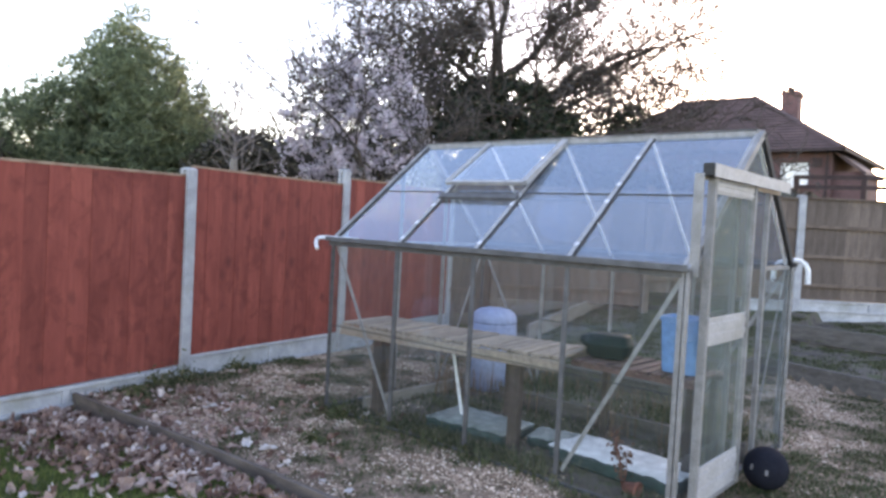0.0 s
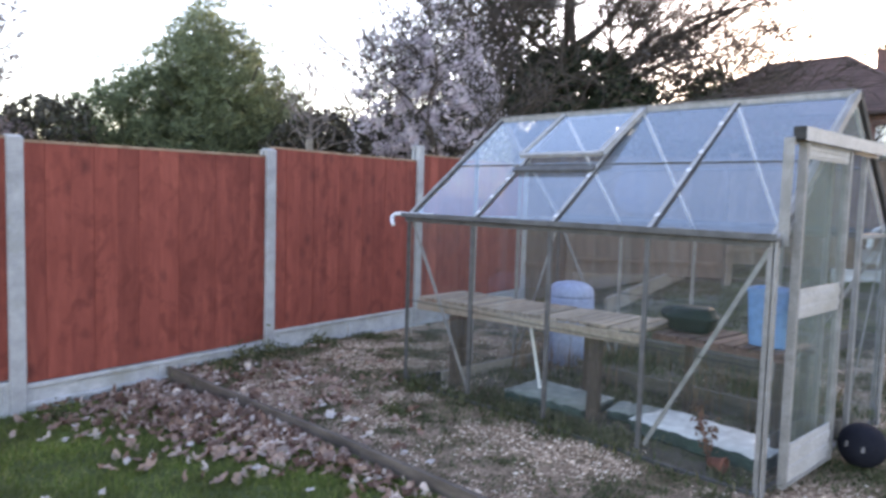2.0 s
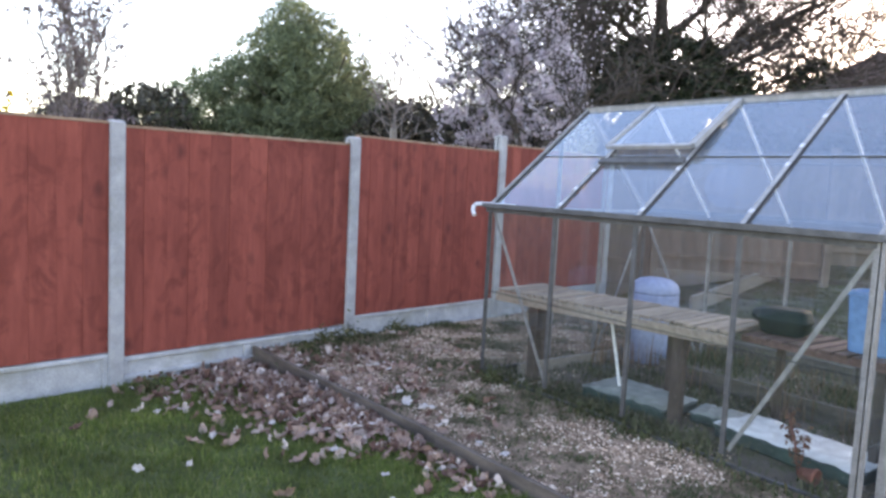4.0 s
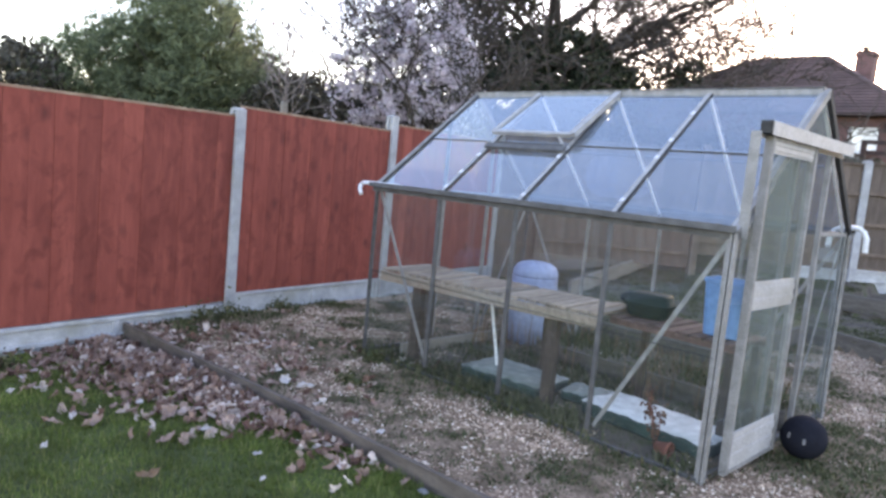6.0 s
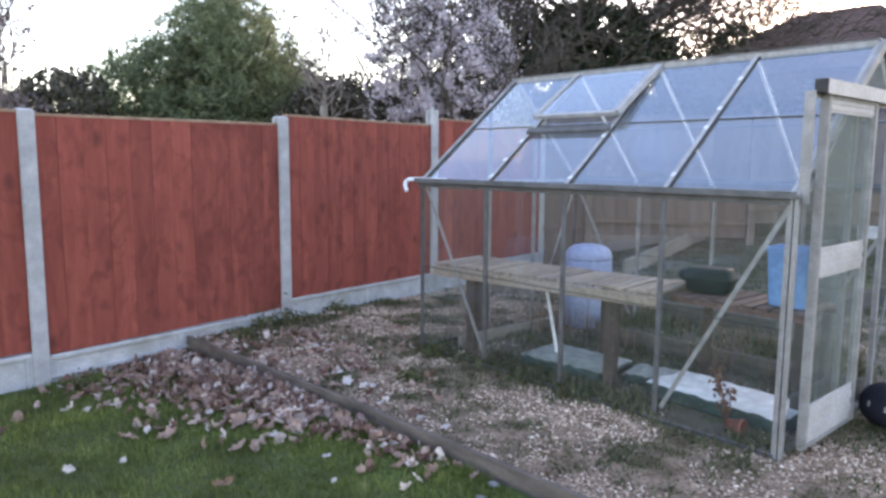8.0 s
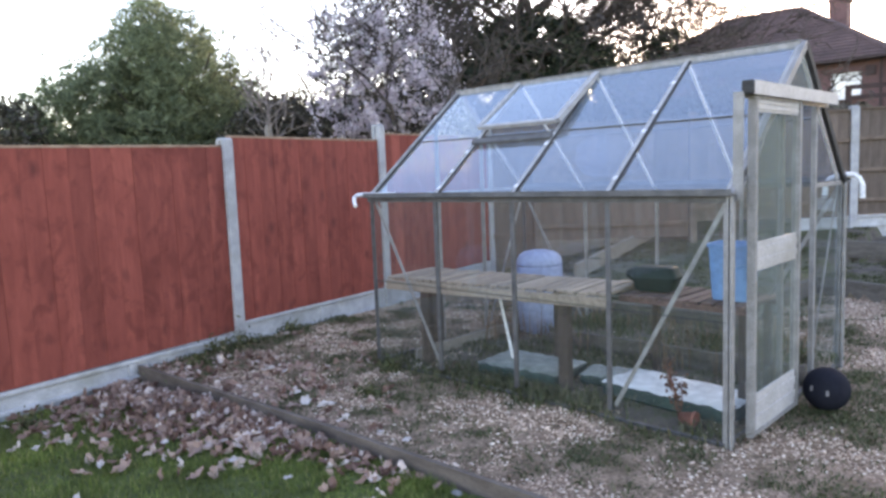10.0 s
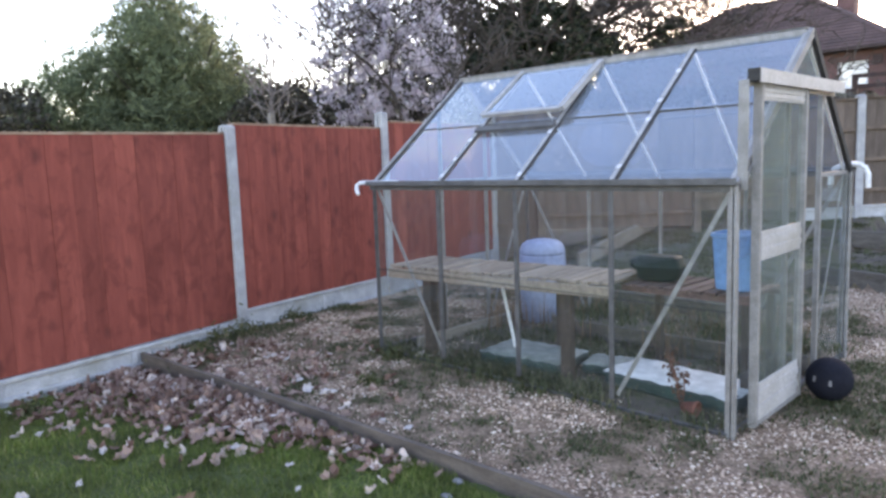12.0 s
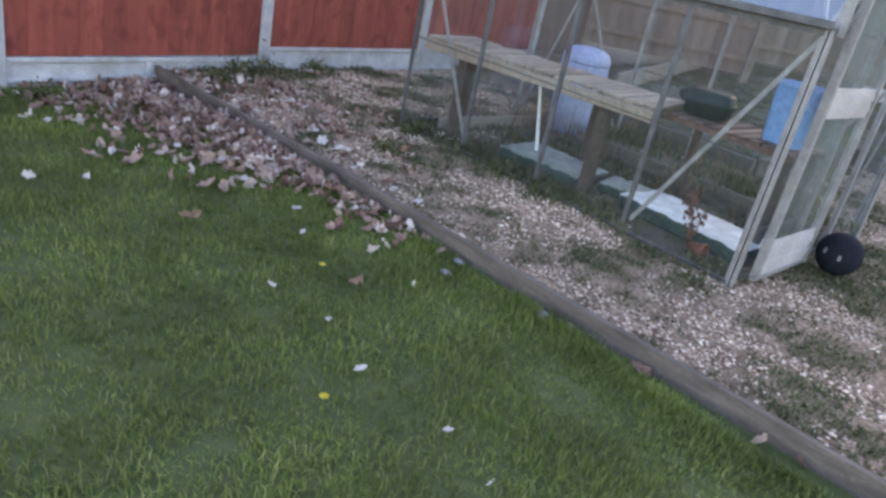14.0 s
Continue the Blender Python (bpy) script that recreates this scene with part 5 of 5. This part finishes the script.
def lawn():
    rnd = np.random.default_rng(81)
    n = 330000
    u = rnd.uniform(size=n) ** 1.35
    x = np.where(rnd.uniform(size=n) < 0.85, rnd.uniform(-1.35, 5.2, n), rnd.uniform(4.0, 8.0, n))
    y = -1.1 - 5.2 * u
    edge = np.where(x < 0.95, -1.19 + 0.0594 * (x + 1.25), -1.06 + 0.042 * (x - 0.95))
    keep = (y < edge - 0.022) & (x > -0.96 - 0.162 * (y + 2.9) + 0.02) & (y > -6.0)
    x, y, edge = x[keep], y[keep], edge[keep]
    tuft = np.array([noise.noise((a * 3.2, b * 3.2, 7)) + 0.5 * noise.noise((a * 9, b * 9, 3)) for a, b in zip(x, y)])
    ln = (0.032 + 0.022 * tuft + 0.02 * np.exp(-np.abs(y - edge) / 0.12) * (x > 1.3)) * rnd.uniform(0.6, 1.35, len(x))
    ln = np.maximum(0.012, ln)
    blades("lawn_grass", x, y, -0.047 - 0.045 * (lambda q: q * q * (3 - 2 * q))(np.clip((-0.2 - x) / 0.8, 0, 1)), ln, rnd.uniform(0.0022, 0.0045, len(x)), rnd.uniform(0.15, 0.95, len(x)), GRASS, rnd, "short uneven green lawn grass with paler blades", "grass")


lawn()


def weeds():
    rnd = np.random.default_rng(91)
    X, Y, Z, L, W, K = [], [], [], [], [], []
    spots = []
    for _ in range(15000):
        x, y = rnd.uniform(-1.9, 5.0), rnd.uniform(-1.3, 7.0)
        if y < board_y(x) + 0.04 or x < -1.37 - 0.162 * (y + 0.297):
            continue
        bed = y > sleeper_y(x) + 0.05
        inside = 0 < x < 2.5 and 0 < y < 1.93
        d = noise.noise((x * 2.1, y * 2.1, 0)) + 0.6 * noise.noise((x * 5.5, y * 5.5, 4))
        fence = math.exp(-abs(x + 1.37 + 0.162 * (y + 0.297)) / 0.12)
        wall = math.exp(-abs(y + 0.05) / 0.06) * (-0.1 < x < 2.7) + math.exp(-math.hypot(x - 2.7, y - 0.45) / 0.25)
        chance = 0.25 - 1.05 * d + 0.42 * smooth(2.5, 3.0, x) * smooth(-0.1, 0.6, y) + 0.3 * fence + 0.4 * wall + (0.28 if bed else 0)
        if inside:
            chance = 0.12 + 0.55 * noise.noise((x * 2, y * 2, 8)) - (0.5 if 0.2 < y < 0.66 and x > 0.7 else -0.15) + (0.45 if y < 0.22 and x < 1.6 else 0)
        if rnd.uniform() < chance:
            spots.append((x, y, 1.0 + 0.4 * fence + (0.6 if inside else 0) + 0.3 * wall))
    for x, y, big in spots:
        k = int(rnd.integers(16, 40))
        r = 0.045 * big
        X += list(x + rnd.normal(0, r, k))
        Y += list(y + rnd.normal(0, r, k))
        Z += [height(x, y) - 0.003] * k
        L += list(rnd.uniform(0.010, 0.036, k) * big * big)
        W += list(rnd.uniform(0.004, 0.011, k))
        K += list(rnd.uniform(0.5, 0.98, k))
    arr = [np.array(v) for v in (X, Y, Z, L, W, K)]
    arr[1] = np.where(np.abs(arr[1] - np.array([board_y(a) for a in arr[0]])) < 0.03, arr[1] + 0.06, arr[1])
    blades("weeds", *arr, WEED, rnd, "green weeds and moss tufts growing through the gravel", "weeds")
    n = 1500
    x, y = rnd.uniform(0.0, 2.4, n), rnd.uniform(0.9, 1.9, n)
    ok = np.array([noise.noise((a * 2, b * 2, 15)) for a, b in zip(x, y)]) > 0.0
    x, y = x[ok], y[ok]
    blades("dry_stems", x, y, np.full(len(x), -0.01), rnd.uniform(0.06, 0.30, len(x)), rnd.uniform(0.003, 0.007, len(x)), rnd.uniform(0.05, 0.7, len(x)), TWIG, rnd, "dry brown plant stems inside the greenhouse", "dry plants")


weeds()


def leaf_mesh(seed, size=0.10):
    """A dry curled leaf, with a lobed outline and a fold along its middle."""
    rnd = random.Random(seed)
    n, m = 6, 4
    curl, fold = rnd.uniform(1.0, 8), rnd.uniform(0.15, 0.9)
    verts, faces = [], []
    for i in range(n + 1):
        u = i / n
        w = (math.sin(math.pi * (0.06 + 0.90 * u)) ** 0.75) * 0.29 * (1 + 0.30 * math.sin(i * 2.6 + seed))
        for j in range(m + 1):
            v = (j / m - 0.5) * 2
            x, y = (u - 0.5) * size * (1 + 0.12 * rnd.uniform(-1, 1)), v * w * size * (1 + 0.25 * rnd.uniform(-1, 1))
            z = curl * x * x * 1.6 + abs(y) * fold + 0.09 * size * rnd.uniform(-1, 1)
            verts.append((x, y, z))
    for i in range(n):
        for j in range(m):
            a = i * (m + 1) + j
            faces.append((a, a + 1, a + m + 2, a + m + 1))
    return verts, faces


def litter():
    rnd = random.Random(101)
    kinds = [leaf_mesh(k) for k in range(10)]
    V, F = [], []
    tries = 0
    while tries < 22000:
        tries += 1
        x, y = rnd.uniform(-1.45, 3.4), rnd.uniform(-2.6, 0.5)
        by = board_y(x)
        if x < -1.105 - 0.162 * (y + 2.2) + 0.06:
            continue
        off = by - y
        if -0.035 < off < (0.04 if x < 0.93 else 0.062):
            continue
        nz = noise.noise((x * 3, y * 3, 2))
        if off > 0:
            reach = 0.62 * smooth(1.9, -0.2, x) + 0.08
            ch = 1.25 * math.exp(-(off / reach) ** 2 * 1.4) * smooth(3.2, 1.5, x) + 0.4 * nz * math.exp(-off / 0.4)
            if x > 1.9:
                ch = 0.35 * math.exp(-(off / 0.06) ** 2)
        else:
            ch = 0.62 * math.exp(-(-off / 0.5)) * smooth(1.2, -0.4, x) + 0.3 * nz * smooth(1.2, 0.2, x)
            if x > 1.25 or y > 0.3:
                ch *= 0.1
        if rnd.random() > ch * 0.62:
            continue
        vs, fs = kinds[rnd.randrange(10)]
        z = height(x, y) + rnd.uniform(0.004, 0.035 if off > 0.12 and ch > 0.6 else 0.014) + (0.012 if off > 0 else 0)
        m = pose(x, y, z, rnd.gauss(0, 42), rnd.gauss(0, 42), rnd.uniform(0, 360)) @ Matrix.Scale(rnd.uniform(0.4, 0.95) * (0.85 if off < 0 else 1.0), 4)
        o = len(V)
        V += [tuple(m @ Vector(v)) for v in vs]
        F += [tuple(i + o for i in f) for f in fs]
    g = part("leaf_litter", from_arrays("leaf_litter", V, F), LEAF)
    tagged(g, "drift of dry curled brown and whitish fallen leaves along the edging", "fallen leaves", kind="stuff")
    # single leaves out on the lawn
    m2 = by_island("pale_leaf", ((0.0, (0.42, 0.36, 0.34)), (1.0, (0.66, 0.62, 0.60))), 0.8, 0.2)
    mine = []
    for k in range(5):
        vs, fs = leaf_mesh(40 + k, 0.055)
        me = from_arrays("fallen_leaf", vs, fs)
        me.materials.append(m2)
        mine.append(me)
    spots = [(1.72, -1.97), (2.0, -1.91), (2.28, -1.98), (0.52, -2.43), (0.58, -2.22), (0.29, -2.02), (0.75, -1.57), (2.84, -1.97), (2.63, -1.93), (-0.21, -2.16), (-0.2, -2.04), (0.24, -1.68), (1.13, -1.51), (1.36, -1.62), (-0.45, -2.05), (0.0, -1.9)]
    for i, (x, y) in enumerate(spots):
        ob = new("fallen_leaf", mine[i % 5])
        ob.matrix_world = pose(x, y, height(x, y) + 0.03, rnd.gauss(0, 24), rnd.gauss(0, 24), rnd.uniform(0, 360)) @ Matrix.Scale(rnd.uniform(0.55, 0.85) if x > 1.2 else rnd.uniform(0.8, 1.3), 4)
        tagged(ob, "single dry whitish leaf lying on the lawn", "leaf", "leaves on the lawn")
    # pale leaves caught on the gravel behind the edging
    for i, (x, y, k) in enumerate(((-0.40, -0.66, 1.6), (-0.28, -0.60, 1.2), (0.37, -0.89, 1.7), (0.54, -0.86, 2.0), (0.20, -0.83, 1.1), (1.12, -0.95, 1.0), (1.3, -0.93, 1.2))):
        ob = new("fallen_leaf", mine[i % 5])
        ob.matrix_world = pose(x, y, height(x, y) + 0.025, rnd.gauss(0, 14), rnd.gauss(0, 14), rnd.uniform(0, 360)) @ Matrix.Scale(k, 4)
        tagged(ob, "pale dry leaf lying on the gravel by the edging", "leaf", "leaves on the gravel")


litter()

brown = new("fallen_leaf", from_arrays("fallen_leaf", *leaf_mesh(77, 0.09)))
brown.data.materials.append(TWIG)
brown.matrix_world = pose(1.10, -1.99, -0.012, 8, -6, 70)
tagged(brown, "large dry brown leaf lying on the lawn", "leaf", "leaves on the lawn")

# pebbles by the edging board, and two small yellow flowers in the lawn
for x, y, s in ((2.29, -1.11, 0.026), (1.80, -1.11, 0.022), (1.86, -1.24, 0.022)):
    bm = bmesh.new()
    bmesh.ops.create_icosphere(bm, subdivisions=2, radius=s)
    for v in bm.verts:
        v.co = Vector((v.co.x * 1.3, v.co.y, v.co.z * 0.7)) * (1 + 0.2 * noise.noise(v.co * 40 + Vector((x, y, 0))))
    ob = part("pebble", bm, PATCH)
    ob.location = (x, y, -0.045 + s * 0.6)
    tagged(ob, "pale stone lying in the grass by the edging", "stone", "pale stones")
for x, y in ((1.67, -1.73), (2.36, -2.17)):
    f = thing("yellow_flower", (x, y, -0.045), "tiny yellow wild flower in the lawn", "flower", "yellow flowers")
    bm = bmesh.new()
    tube(bm, [(0, 0, 0), (0.003, 0, 0.025), (0.004, 0.002, 0.046)], [0.0012, 0.001, 0.001], 5)
    part("stem", bm, GRASS, f)
    bm = bmesh.new()
    for k in range(8):
        a = k * math.tau / 8
        c, s = math.cos(a), math.sin(a)
        q = [(0.004, 0.002, 0.046), (0.004 + 0.012 * c - 0.004 * s, 0.002 + 0.012 * s + 0.004 * c, 0.05), (0.004 + 0.016 * c, 0.002 + 0.016 * s, 0.049), (0.004 + 0.012 * c + 0.004 * s, 0.002 + 0.012 * s - 0.004 * c, 0.05)]
        bm.faces.new([bm.verts.new(p) for p in q])
    part("petals", bm, YELLOW, f)

# leafy weed clumps at the foot of the red fence
for k, (x, y, r) in enumerate(((-1.20, -0.62, 0.10), (-1.25, -0.38, 0.13), (-1.02, -0.85, 0.08), (-1.36, 0.15, 0.08), (-0.80, -2.05, 0.08), (0.22, -0.10, 0.07), (0.55, -0.55, 0.07))):
    c = thing("weed_clump", (x, y, height(x, y)), "low leafy green weed clump beside the fence and greenhouse", "weed", "weed clumps")
    rnd = np.random.default_rng(200 + k)
    pts = [(rnd.normal(0, r * 0.55), rnd.normal(0, r * 0.55), abs(rnd.normal(0.02, r * 0.45))) for _ in range(170)]
    part("leaves", leaf_cloud(pts, 0.016, rnd, long=2.4), WEED, c)
    bm = bmesh.new()
    for j in range(7):
        a = rnd.uniform(0, math.tau)
        tube(bm, [(0, 0, -0.01), (r * 0.3 * math.cos(a), r * 0.3 * math.sin(a), r * 0.7), (r * 0.6 * math.cos(a), r * 0.6 * math.sin(a), r * 1.2)], [0.003, 0.0025, 0.0012], 4)
    part("stem", bm, WEED, c)

# reddish weed by the greenhouse door
rw = thing("reddish_weed", (2.16, 0.20, 0.0), "tall reddish-brown weed growing beside the grow bag", "weed")
rnd = random.Random(5)
bm = bmesh.new()
pts = []
for k in range(4):
    a = rnd.uniform(0, math.tau)
    tip = Vector((0.07 * math.cos(a), 0.07 * math.sin(a), rnd.uniform(0.2, 0.34)))
    tube(bm, [(0, 0, 0), tip * 0.5 + Vector((0.01, 0, 0)), tip], [0.004, 0.003, 0.0015], 5)
    pts += [tuple(tip * rnd.uniform(0.3, 1.05) + Vector([rnd.gauss(0, 0.018) for _ in range(3)])) for _ in range(26)]
part("stem", bm, TERRA, rw)
REDLEAF = by_island("reddish_leaves", ((0.0, (0.11, 0.048, 0.034)), (1.0, (0.22, 0.12, 0.078))), 0.7, 0.25)
part("leaves", leaf_cloud(pts, 0.019, np.random.default_rng(4)), REDLEAF, rw)
